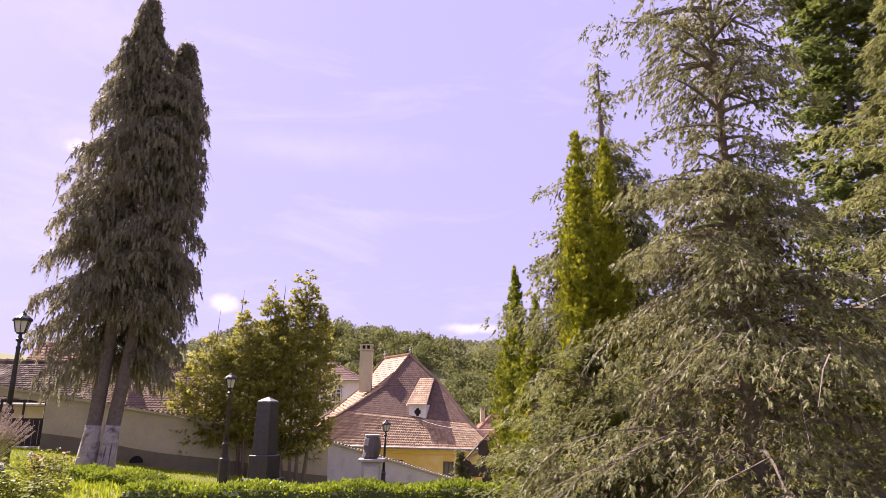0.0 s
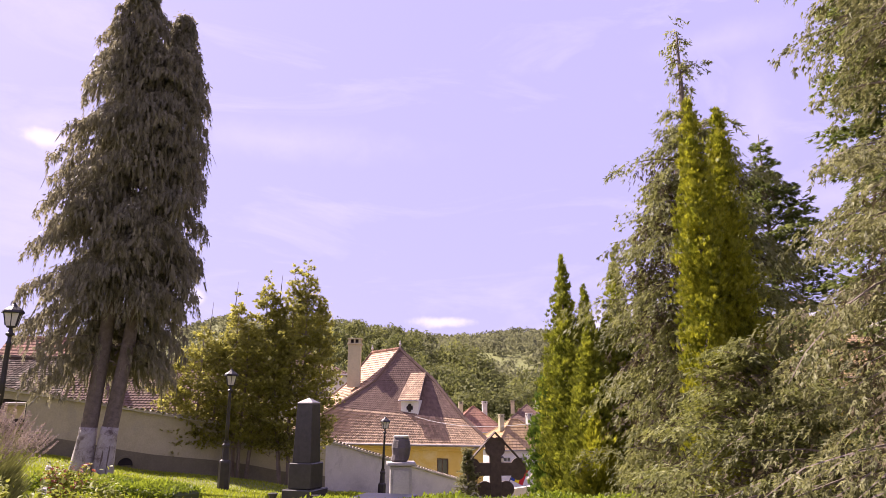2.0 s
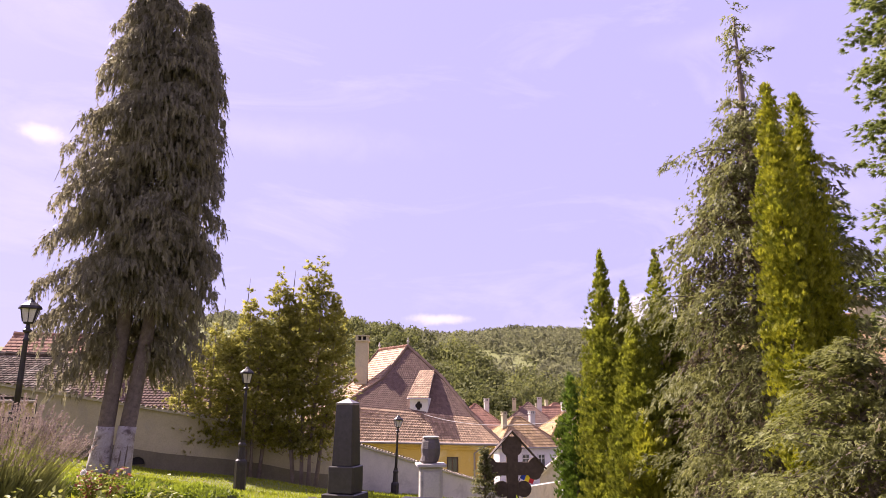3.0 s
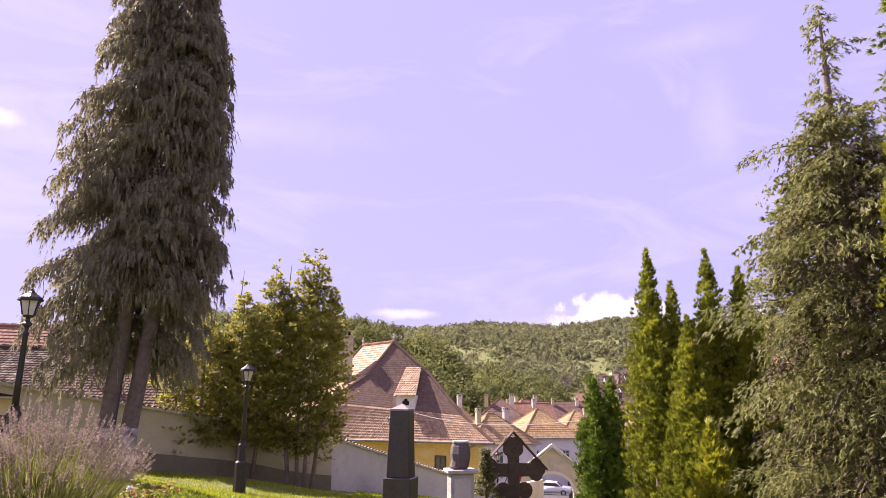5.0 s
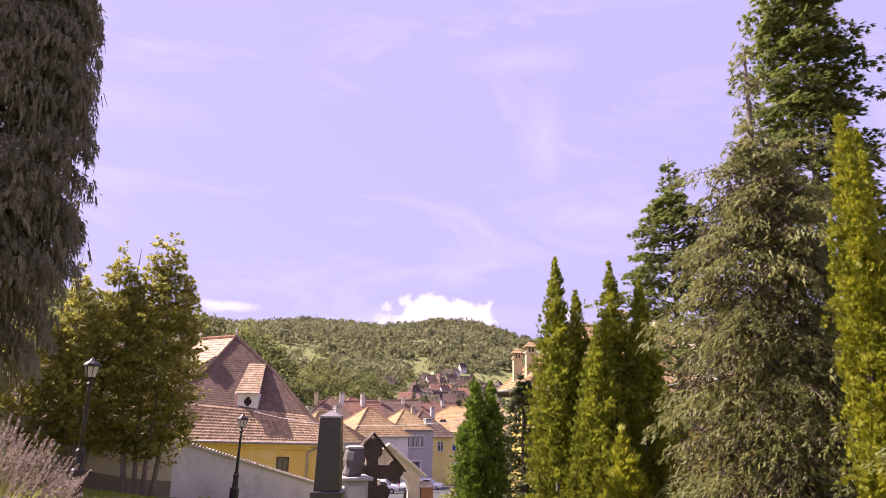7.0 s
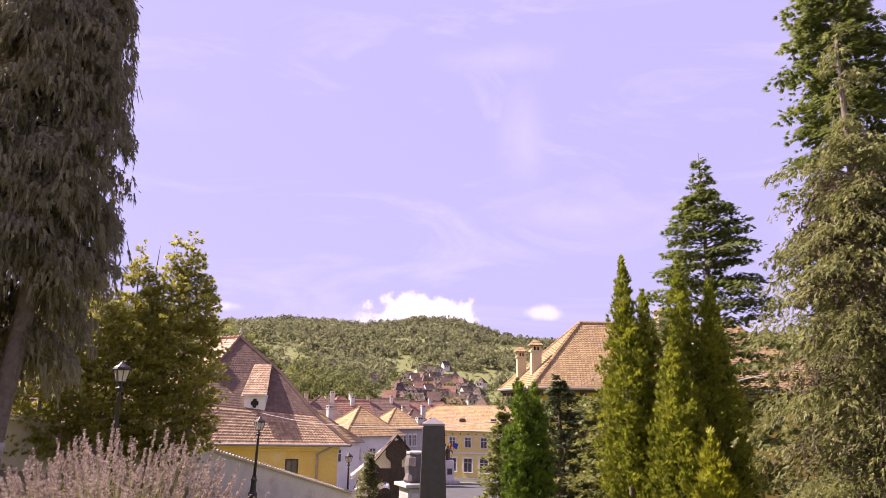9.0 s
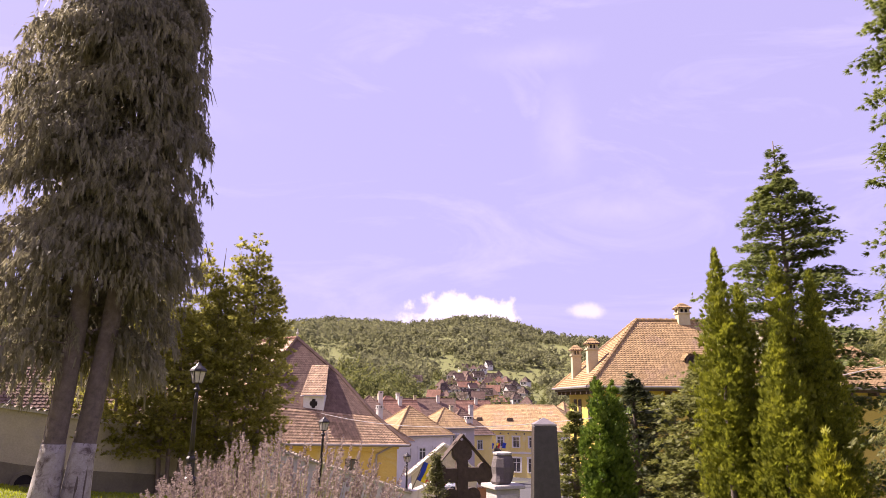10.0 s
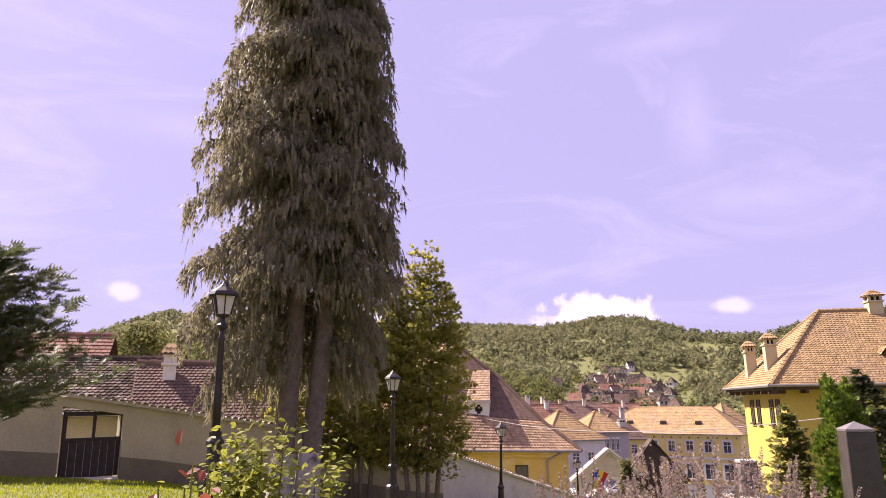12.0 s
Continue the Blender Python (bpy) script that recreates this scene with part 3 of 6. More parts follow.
# ---- roofs of laid tiles ----
def tile_field(quad, w, h, lift=0.035, pointed=True, thick=0.022, jitter=0.25):
    """Rows of overlapping tiles over a quad (low left, low right, high right, high left): points and faces."""
    A, B, C, D = [np.array(p, float) for p in quad]
    up = ((D - A) + (C - B)) / 2
    nrm = unit(np.cross(B - A if np.linalg.norm(B - A) > 0.1 else C - D, up))
    if nrm[2] < 0:
        nrm = -nrm
    rows = max(1, int(np.linalg.norm(up) / h))
    verts, faces = [], []
    for r in range(rows):
        v0, v1 = r / rows, min(1.0, (r + 1.45) / rows)
        L0, R0, L1, R1 = A + (D - A) * v0, B + (C - B) * v0, A + (D - A) * v1, B + (C - B) * v1
        n = max(1, int(round(np.linalg.norm(R0 - L0) / w)))
        shift = 0.5 * (r % 2)
        for k in range(n + 1):
            u0, u1 = max(0, (k - shift) / n), min(1, (k + 1 - shift) / n)
            if u1 - u0 < 0.2 / n:
                continue
            du = (u1 - u0) * 0.04
            a, b = L0 + (R0 - L0) * (u0 + du), L0 + (R0 - L0) * (u1 - du)
            c, d = L1 + (R1 - L1) * (u1 - du), L1 + (R1 - L1) * (u0 + du)
            o = nrm * (lift + random.uniform(0, lift * jitter))
            a, b, m = a + o, b + o, (a + b) / 2 + o
            s = len(verts)
            if pointed:
                t = (d - a) * 0.22
                verts += [a + t, (a + b) / 2 - t * 0.15, b + t, c, d, a + t - nrm * thick, (a + b) / 2 - t * 0.15 - nrm * thick, b + t - nrm * thick]
                faces += [(s, s + 1, s + 2, s + 3, s + 4), (s, s + 5, s + 6, s + 1), (s + 1, s + 6, s + 7, s + 2), (s + 4, s + 5, s), (s + 2, s + 7, s + 3)]
            else:
                verts += [a, b, c, d, a - nrm * thick, b - nrm * thick]
                faces += [(s, s + 1, s + 2, s + 3), (s, s + 4, s + 5, s + 1), (s + 3, s + 4, s), (s + 1, s + 5, s + 2)]
    return verts, faces


def tiled(name, fields, w, h, material, parent, label="", pointed=True, lift=0.035):
    verts, faces = [], []
    for q in fields:
        v, f = tile_field(q, w, h, lift, pointed)
        s = len(verts)
        verts += v
        faces += [tuple(i + s for i in k) for k in f]
    return tagged(pydata(name, verts, faces, material, parent, label), kind="stuff")


def ridge_row(parent, a, b, r, material, name="ridge_tiles"):
    """Half-round tiles along a hip or ridge, lapped end over end."""
    a, b = Vector(a), Vector(b)
    n = max(2, int((b - a).length / 0.4))
    bm = bmesh.new()
    for i in range(n):
        p, q = a.lerp(b, i / n), a.lerp(b, (i + 1.1) / n)
        add_tube(bm, [p + Vector((0, 0, 0.03)), q + Vector((0, 0, 0.005))], [r, r * 0.82], 6)
    return tagged(part(name, bm, material, parent), kind="stuff")


def deck(parent, polys, material, name="roof_deck"):
    """The boards under the tiles."""
    verts, faces = [], []
    for poly in polys:
        s = len(verts)
        verts += [Vector(p) - Vector((0, 0, 0.03)) for p in poly]
        faces.append(tuple(range(s, s + len(poly))))
    return pydata(name, verts, faces, material, parent)


def window(parent, m, w, h, frame_mat, surround=None, bars=1, cross=True, sill=True):
    """A window at the wall face: surround, frame with glazing bars, recessed pane, sill. m: its foot's middle, y into the wall."""
    # black backing paints the unlit room behind the pane
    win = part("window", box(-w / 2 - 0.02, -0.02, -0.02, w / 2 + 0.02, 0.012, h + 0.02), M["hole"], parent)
    win.matrix_local = m
    bm = bmesh.new()
    f = min(0.07, w * 0.08)
    for x0, x1 in [(-w / 2, -w / 2 + f), (w / 2 - f, w / 2)] + ([(-f / 2, f / 2)] if bars else []):
        add_box(bm, x0, -0.06, 0, x1, -0.024, h)
    for z0 in [0, h - f] + ([h * 0.66] if cross else []):
        add_box(bm, -w / 2 + f, -0.058, z0, w / 2 - f, -0.026, z0 + f)
    part("window_frame", bm, frame_mat, win)
    part("pane", box(-w / 2 + f, -0.036, f, w / 2 - f, -0.03, h - f), M["pane"], win)
    if surround is not None:
        bm = bmesh.new()
        s = w * 0.16
        add_box(bm, -w / 2 - s, -0.09, -0.02, -w / 2 - 0.02, -0.012, h + 0.02)
        add_box(bm, w / 2 + 0.02, -0.09, -0.02, w / 2 + s, -0.012, h + 0.02)
        add_box(bm, -w / 2 - s * 1.3, -0.14, h + 0.02, w / 2 + s * 1.3, -0.012, h + 0.24)
        part("surround", bm, surround, win)
    if sill:
        part("sill", box(-w / 2 - 0.12, -0.16, -0.12, w / 2 + 0.12, -0.012, -0.022), surround or frame_mat, win)
    return win


def chimney(parent, x, y, z0, z1, w, d, body, cap_tiles=True, name="chimney"):
    """A rendered stack with a moulding, vents and a little tiled roof."""
    top = z1 - (0.4 if cap_tiles else 0.0)
    bm = bmesh.new()
    add_box(bm, x - w / 2, y - d / 2, z0, x + w / 2, y + d / 2, top - 0.38, 0.01)
    add_box(bm, x - w / 2 - 0.07, y - d / 2 - 0.07, top - 0.38, x + w / 2 + 0.07, y + d / 2 + 0.07, top - 0.28, 0.01)
    for sx in (-1, 1):
        for sy in (-1, 1):
            cx, cy = x + sx * (w / 2 - 0.08), y + sy * (d / 2 - 0.08)
            add_box(bm, cx - 0.08, cy - 0.08, top - 0.28, cx + 0.08, cy + 0.08, top - 0.03)
    add_box(bm, x - 0.05, y - d / 2, top - 0.28, x + 0.05, y + d / 2, top - 0.03)
    add_box(bm, x - w / 2 - 0.05, y - d / 2 - 0.05, top - 0.03, x + w / 2 + 0.05, y + d / 2 + 0.05, top + 0.04)
    st = part(name, bm, body, parent)
    part("flue", box(x - w / 2 + 0.09, y - d / 2 + 0.09, top - 0.3, x + w / 2 - 0.09, y + d / 2 - 0.09, top - 0.04), M["hole"], st)
    if cap_tiles:
        e = 0.14
        x0, x1, y0, y1 = x - w / 2 - e, x + w / 2 + e, y - d / 2 - e, y + d / 2 + e
        z, zz = top + 0.02, z1
        k = 0.12
        fields = [((x0, y0, z), (x1, y0, z), (x + k, y, zz), (x - k, y, zz)), ((x1, y0, z), (x1, y1, z), (x + k, y, zz), (x + k, y, zz)),
                  ((x1, y1, z), (x0, y1, z), (x - k, y, zz), (x + k, y, zz)), ((x0, y1, z), (x0, y0, z), (x - k, y, zz), (x - k, y, zz))]
        tiled("cap_tiles", fields, 0.17, 0.2, M["tile_orange"], st, lift=0.03)
        deck(st, fields, M["tile_dark"], "cap_deck")
    return st


# ---- the hipped house below the wall ----
def hip_house():
    base = Vector((0, 44, -4.6))
    T = lambda p: tuple(Vector(p) - base)
    h = thing("hipped_house", pose(*base), "yellow limewashed house under a steep flared brown tile roof", "house")
    apex, apex2 = (-2.23, 45.0, 5.42), (-4.2, 48.2, 5.42)
    right = [apex, (-0.05, 42.95, 3.3), (1.62, 40.75, 1.05), (3.05, 39.05, -0.34)]
    left = [apex, (-3.75, 44.0, 3.35), (-6.1, 43.3, 1.75), (-9.6, 43.7, -0.34)]
    back_l = [apex2, (-5.9, 48.8, 3.35), (-8.3, 50.0, 1.5), (-11.8, 52.5, -0.34)]
    back_r = [apex2, (-2.6, 49.6, 3.3), (-1.0, 51.5, 1.05), (0.3, 53.2, -0.34)]
    R, L, BL, BR = [[T(p) for p in q] for q in (right, left, back_l, back_r)]
    upper, lower, side, rear = [], [], [], []
    for i in range(3):
        (lower if i == 2 else upper).append((L[i + 1], R[i + 1], R[i], L[i]))
        side.append((BL[i + 1], L[i + 1], L[i], BL[i]))
        rear += [(R[i + 1], BR[i + 1], BR[i], R[i]), (BR[i + 1], BL[i + 1], BL[i], BR[i])]
    deck(h, upper + lower + side + rear, M["tile_dark"])
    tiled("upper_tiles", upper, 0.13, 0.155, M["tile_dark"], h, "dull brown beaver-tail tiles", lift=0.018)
    # foot and side slope take the paler tile, painted as catching the sun
    tiled("flare_tiles", lower, 0.15, 0.165, M["tile_glint"], h, "red tiles on the flared foot of the roof, glint put into their paler colour", lift=0.045)
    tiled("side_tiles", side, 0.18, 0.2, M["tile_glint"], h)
    tiled("rear_tiles", rear, 0.4, 0.4, M["tile_dark"], h, pointed=False)
    for hip in (R, L, BL, BR):
        for a, b in zip(hip, hip[1:]):
            ridge_row(h, a, b, 0.11, M["tile_dark"])
    ridge_row(h, R[0], BL[0], 0.12, M["tile_red"])
    for p in (R[0], BL[0]):
        bm = bmesh.new()
        add_turned(bm, [(0.05, 0), (0.03, 0.12), (0.09, 0.2), (0.09, 0.28), (0.03, 0.34), (0.05, 0.42), (0.01, 0.52)], 8, p[0], p[1])
        for v in bm.verts:
            v.co.z += p[2] + 0.05
        part("finial", bm, M["stone"], h)
    # walls stand inside the eaves
    corners = [Vector(q[3]) for q in (R, L, BL, BR)]
    mid = sum(corners, Vector()) / 4
    ins = [c + (mid - c).normalized() * 0.75 for c in corners]
    bm = bmesh.new()
    loop_lo = [bm.verts.new((c.x, c.y, -0.6)) for c in ins]
    loop_hi = [bm.verts.new((c.x, c.y, corners[0].z - 0.06)) for c in ins]
    for i in range(4):
        j = (i + 1) % 4
        bm.faces.new((loop_lo[i], loop_lo[j], loop_hi[j], loop_hi[i]))
    bm.faces.new(loop_hi)
    bmesh.ops.recalc_face_normals(bm, faces=bm.faces)
    part("wall", bm, M["yellow"], h)
    a, b = ins[1], ins[0]
    d = (b - a).normalized()
    n = Vector((d.y, -d.x, 0))
    turn = math.degrees(math.atan2(d.y, d.x))
    length = (b - a).length
    ez = corners[0].z
    bm = bmesh.new()
    add_box(bm, 0, -0.16, ez - 0.34, length, -0.004, ez - 0.2, 0.02)
    add_box(bm, 0, -0.26, ez - 0.2, length + 0.1, -0.004, ez - 0.07, 0.02)
    cornice = part("cornice", bm, M["yellow"], h)
    cornice.matrix_local = pose(a.x, a.y, 0, 0, 0, turn)
    ca, cb = corners[1], corners[0]
    part("gutter", tube([ca + n * 0.06 - Vector((0, 0, 0.02)), cb + n * 0.06 - Vector((0, 0, 0.02))], 0.07, 7), M["tin"], h, "thin tin gutter")
    px = Vector(((b - d * 1.05).x, (b - d * 1.05).y, 0))
    part("downpipe", tube([cb - d * 0.9 + Vector((0, 0, -0.06)), px + n * 0.12 + Vector((0, 0, ez - 0.5)), px + n * 0.12 + Vector((0, 0, ez - 3.6))], 0.055, 7), M["tin"], h)
    for s in (2.35, 5.6, 8.6):
        p = b - d * s
        w = window(h, pose(p.x, p.y, ez - 1.62, 0, 0, turn), 0.62, 0.86, M["wood"], None, 1, False)
    # dormer with a pierced front, its dark inside painted black
    dm = Matrix.Translation(Vector((-1.55, 41.85, 1.28)) - base) @ pose(0, 0, 0, 0, 0, turn)
    bm = bmesh.new()
    for x0, x1, z0, z1 in ((-0.56, -0.2, 0, 0.86), (0.2, 0.56, 0, 0.86), (-0.2, 0.2, 0, 0.18), (-0.2, 0.2, 0.66, 0.86)):
        add_box(bm, x0, 0, z0, x1, 0.14, z1)
    add_box(bm, -0.56, 0.14, 0, -0.46, 1.1, 0.86)
    add_box(bm, 0.46, 0.14, 0, 0.56, 1.1, 0.86)
    for sx in (-1, 1):
        for z0 in (0.18, 0.54):
            add_box(bm, min(sx * 0.2, sx * 0.1), 0.005, z0, max(sx * 0.2, sx * 0.1), 0.13, z0 + 0.12)
    dorm = part("dormer", bm, M["white"], h, "small white roof dormer with a quatrefoil opening")
    dorm.matrix_local = dm
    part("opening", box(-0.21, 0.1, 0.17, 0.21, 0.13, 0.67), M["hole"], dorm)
    # black discs on the face draw the quatrefoil's shaded hole
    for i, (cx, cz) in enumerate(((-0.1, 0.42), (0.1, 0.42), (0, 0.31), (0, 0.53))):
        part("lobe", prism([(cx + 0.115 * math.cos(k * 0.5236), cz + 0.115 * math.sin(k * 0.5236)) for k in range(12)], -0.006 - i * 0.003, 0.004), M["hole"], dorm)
    q = ((-0.68, -0.22, 0.84), (0.68, -0.22, 0.84), (0.36, 1.75, 2.55), (-0.6, 1.75, 2.55))
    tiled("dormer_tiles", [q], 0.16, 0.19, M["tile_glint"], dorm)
    deck(dorm, [q], M["white"], "dormer_deck")
    chimney(h, -5.2, 45.6 - base.y, 3.0 - base.z, 6.1 - base.z, 0.82, 0.7, M["plaster"], False)
    return h


hip_house()


def gable_house(name, x, y, turn, w, d, z0, eave, ridge, wall_mat, roof_mat, label, hip=1.0, tile=(0.35, 0.4), over=0.4, windows=(), pointed=False, surround=None, win_frame=None, group="", cornice=False):
    """A block w wide (its front along local x, facing -y) and d deep under a gabled or hipped roof along x; windows: (face, along, up, wide, high)."""
    h = thing(name, pose(x, y, z0, 0, 0, turn), label, "house", group)
    e, r = eave - z0, ridge - z0
    part("wall", box(-w / 2, 0, -1.5, w / 2, d, e), wall_mat, h)
    k = min(d / 2 * hip, w / 2 - 0.1)
    x0, x1, y0, y1 = -w / 2 - over, w / 2 + over, -over, d + over
    drop = over * (r - e) / (d / 2)
    lo = e - drop + 0.05
    A, B, C, D = (x0, y0, lo), (x1, y0, lo), (x1, y1, lo), (x0, y1, lo)
    P, Q = (-w / 2 + k if hip else x0, d / 2, r), (w / 2 - k if hip else x1, d / 2, r)
    faces = [(A, B, Q, P), (C, D, P, Q)]
    if hip:
        faces += [(B, C, Q, Q), (D, A, P, P)]
    deck(h, faces + [(A, B, C, D)], M["wood"])
    tiled("roof_tiles", faces, tile[0], tile[1], roof_mat, h, pointed=pointed, lift=0.04)
    if not hip:
        for s in (-1, 1):
            part("gable", prism([(0, e - 0.02), (d, e - 0.02), (d / 2, r - 0.08)], -0.15, 0.15), wall_mat, h).matrix_local = pose(s * (w / 2 - 0.16), 0, 0, 0, 0, 90)
    ridge_row(h, P, Q, 0.13, roof_mat)
    if hip:
        for a, b in ((A, P), (B, Q), (C, Q), (D, P)):
            ridge_row(h, a, b, 0.12, roof_mat)
    if cornice:
        part("cornice", box(-w / 2 - 0.25, -0.3, e - 0.45, w / 2 + 0.25, -0.005, e - 0.12, 0.04), surround or wall_mat, h)
    part("gutter", tube([(x0, y0 - 0.05, lo), (x1, y0 - 0.05, lo)], 0.08, 6), M["tin"], h)
    for face, along, up, ww, hh in windows:
        m = {"f": pose(along, -0.004, up), "l": pose(-w / 2 - 0.004, along, up, 0, 0, -90), "r": pose(w / 2 + 0.004, along, up, 0, 0, 90)}[face]
        window(h, m, ww, hh, win_frame or M["white"], surround)
    return h


# ---- the big house with the broad tile roof ----
def right_house():
    # near corner of the eaves, the far corner of the left side, and the ridge's end
    n, f, q = Vector((14.3, 40.2, 2.75)), Vector((17.4, 50.3, 2.75)), Vector((20.6, 44.4, 7.35))
    side = (f - n).normalized()
    front = Vector((side.y, -side.x, 0))
    turn = math.degrees(math.atan2(front.y, front.x))
    base = -4.2
    h = thing("broad_roofed_house", pose(n.x, n.y, base, 0, 0, turn), "yellow house with a broad orange-brown tile roof and stout chimneys", "house")
    inv = (pose(n.x, n.y, base, 0, 0, turn)).inverted()
    qq = inv @ q
    e, r, D, W = n.z - base, q.z - base, (f - n).length, 21.0
    A, B, C, E_ = (0, 0, e), (W, 0, e), (W, D, e), (0, D, e)
    P, Q = (qq.x, D / 2, r), (W - qq.x, D / 2, r)
    faces = [(A, B, Q, P), (E_, A, P, P), (C, E_, P, Q), (B, C, Q, Q)]
    deck(h, faces, M["wood"])
    bm = box(0.08, 0.08, e - 0.22, W - 0.08, D - 0.08, e - 0.05)
    part("eaves_soffit", bm, M["wood"], h, "dark timber boards under the eaves")
    tiled("roof_tiles", faces[:2], 0.21, 0.2, M["tile_orange"], h, pointed=True, lift=0.03)
    tiled("rear_tiles", faces[2:], 0.5, 0.5, M["tile_orange"], h, pointed=False)
    for a, b in ((P, Q), (A, P), (E_, P), (B, Q), (C, Q)):
        ridge_row(h, a, b, 0.13, M["tile_orange"])
    part("wall", box(0.95, 0.95, -1.5, W - 0.95, D - 0.95, e - 0.2), M["yellow_bright"], h)
    bm = bmesh.new()
    for i in range(14):
        x = 0.3 + i * (W - 0.6) / 13
        add_box(bm, x - 0.08, 0.1, e - 0.42, x + 0.08, 1.0, e - 0.22)
    for i in range(7):
        y = 0.9 + i * (D - 1.8) / 6
        add_box(bm, 0.1, y - 0.08, e - 0.42, 1.0, y + 0.08, e - 0.22)
    tagged(part("eaves_brackets", bm, M["wood"], h), kind="stuff")
    for x in (3.2, 5.0, 6.8, 9.4, 11.2, 14.0, 16.0):
        window(h, pose(x, 0.946, e - 2.15), 0.95, 1.35, M["wood"], None)
    for y in (2.3, 3.5, 6.2, 7.6):
        window(h, pose(0.946, y, e - 2.15, 0, 0, -90), 0.7, 1.4, M["wood"], None)
    for fz in (0.06, 0.6):
        pass
    part("gutter", tube([(-0.06, -0.08, e), (W, -0.08, e)], 0.08, 6), M["tin"], h)
    part("side_gutter", tube([(-0.08, -0.06, e), (-0.08, D, e)], 0.08, 6), M["tin"], h)
    slope = lambda x, y: e + min(y / (D / 2), x / qq.x, 1.0) * (r - e)
    for x, y, top, w in ((1.25, 3.7, 5.95, 0.66), (0.95, 7.0, 5.75, 0.62), (8.0, 5.2, 8.55, 0.8), (10.9, 5.4, 8.6, 0.95)):
        chimney(h, x, y, slope(x, y) - 0.6, top - base, w, w * 0.85, M["plaster"])
    part("fire_wall", prism([(-0.2, e - 0.6), (D / 2, r - 0.6), (D / 2, r + 0.45), (-0.2, e + 0.4)], -12.4, -11.3), M["plaster"], h, "plain rendered fire wall rising through the roof").matrix_local = pose(0, 0, 0, 0, 0, 90)
    # low eyebrow dormer on the front slope
    zx = slope(7.2, 2.25)
    d = part("dormer", prism([(-0.62, 0), (0.62, 0), (0.34, 0.5), (-0.34, 0.5)], -0.02, 1.0), M["wood"], h, "low dark roof dormer")
    d.matrix_local = pose(7.2, 1.75, zx - 0.42)
    # black plate on the front, painted as the shaded opening
    part("opening", prism([(-0.45, 0.08), (0.45, 0.08), (0.28, 0.4), (-0.28, 0.4)], -0.032, -0.022), M["hole"], d)
    tiled("dormer_tiles", [((-0.75, -0.14, 0.08), (-0.36, -0.14, 0.54), (-0.2, 1.4, 0.8), (-0.75, 1.0, 0.5)), ((0.36, -0.14, 0.54), (0.75, -0.14, 0.08), (0.75, 1.0, 0.5), (0.2, 1.4, 0.8)),
                           ((-0.4, -0.14, 0.54), (0.4, -0.14, 0.54), (0.3, 1.5, 0.86), (-0.3, 1.5, 0.86))], 0.2, 0.22, M["tile_orange"], d)
    return h


right_house()

# ---- low houses behind the yard wall ----
gable_house("cottage", -18.6, 28.2, 12, 8.4, 6.0, 0.6, 2.0, 3.75, M["plaster"], M["tile_old"], "low cottage with a mossy old tile roof", hip=0, tile=(0.17, 0.19), pointed=True)
red = gable_house("cottage", -11.2, 28.9, 14, 7.2, 6.0, 0.0, 1.35, 3.55, M["plaster"], M["tile_dark"], "low cottage with a red-brown beaver-tail tile roof", hip=0, tile=(0.15, 0.17), pointed=True)
chimney(red, -2.9, 2.3, 2.2, 4.2, 0.42, 0.42, M["white"], True)
gable_house("barn", -20.7, 36.0, 10, 3.0, 5.0, 0.0, 3.4, 5.3, M["brick"], M["tile_red"], "brick outbuilding with a steep red tile roof", hip=0, tile=(0.25, 0.28))
gable_house("town_house", -11.0, 60.0, 0, 7.5, 8.0, -5.0, 4.6, 6.6, M["white"], M["tile_dark"], "white house with a dark brown roof", hip=1, windows=[("f", 1.6, 7.6, 0.9, 1.1), ("f", -1.0, 7.6, 0.9, 1.1)])

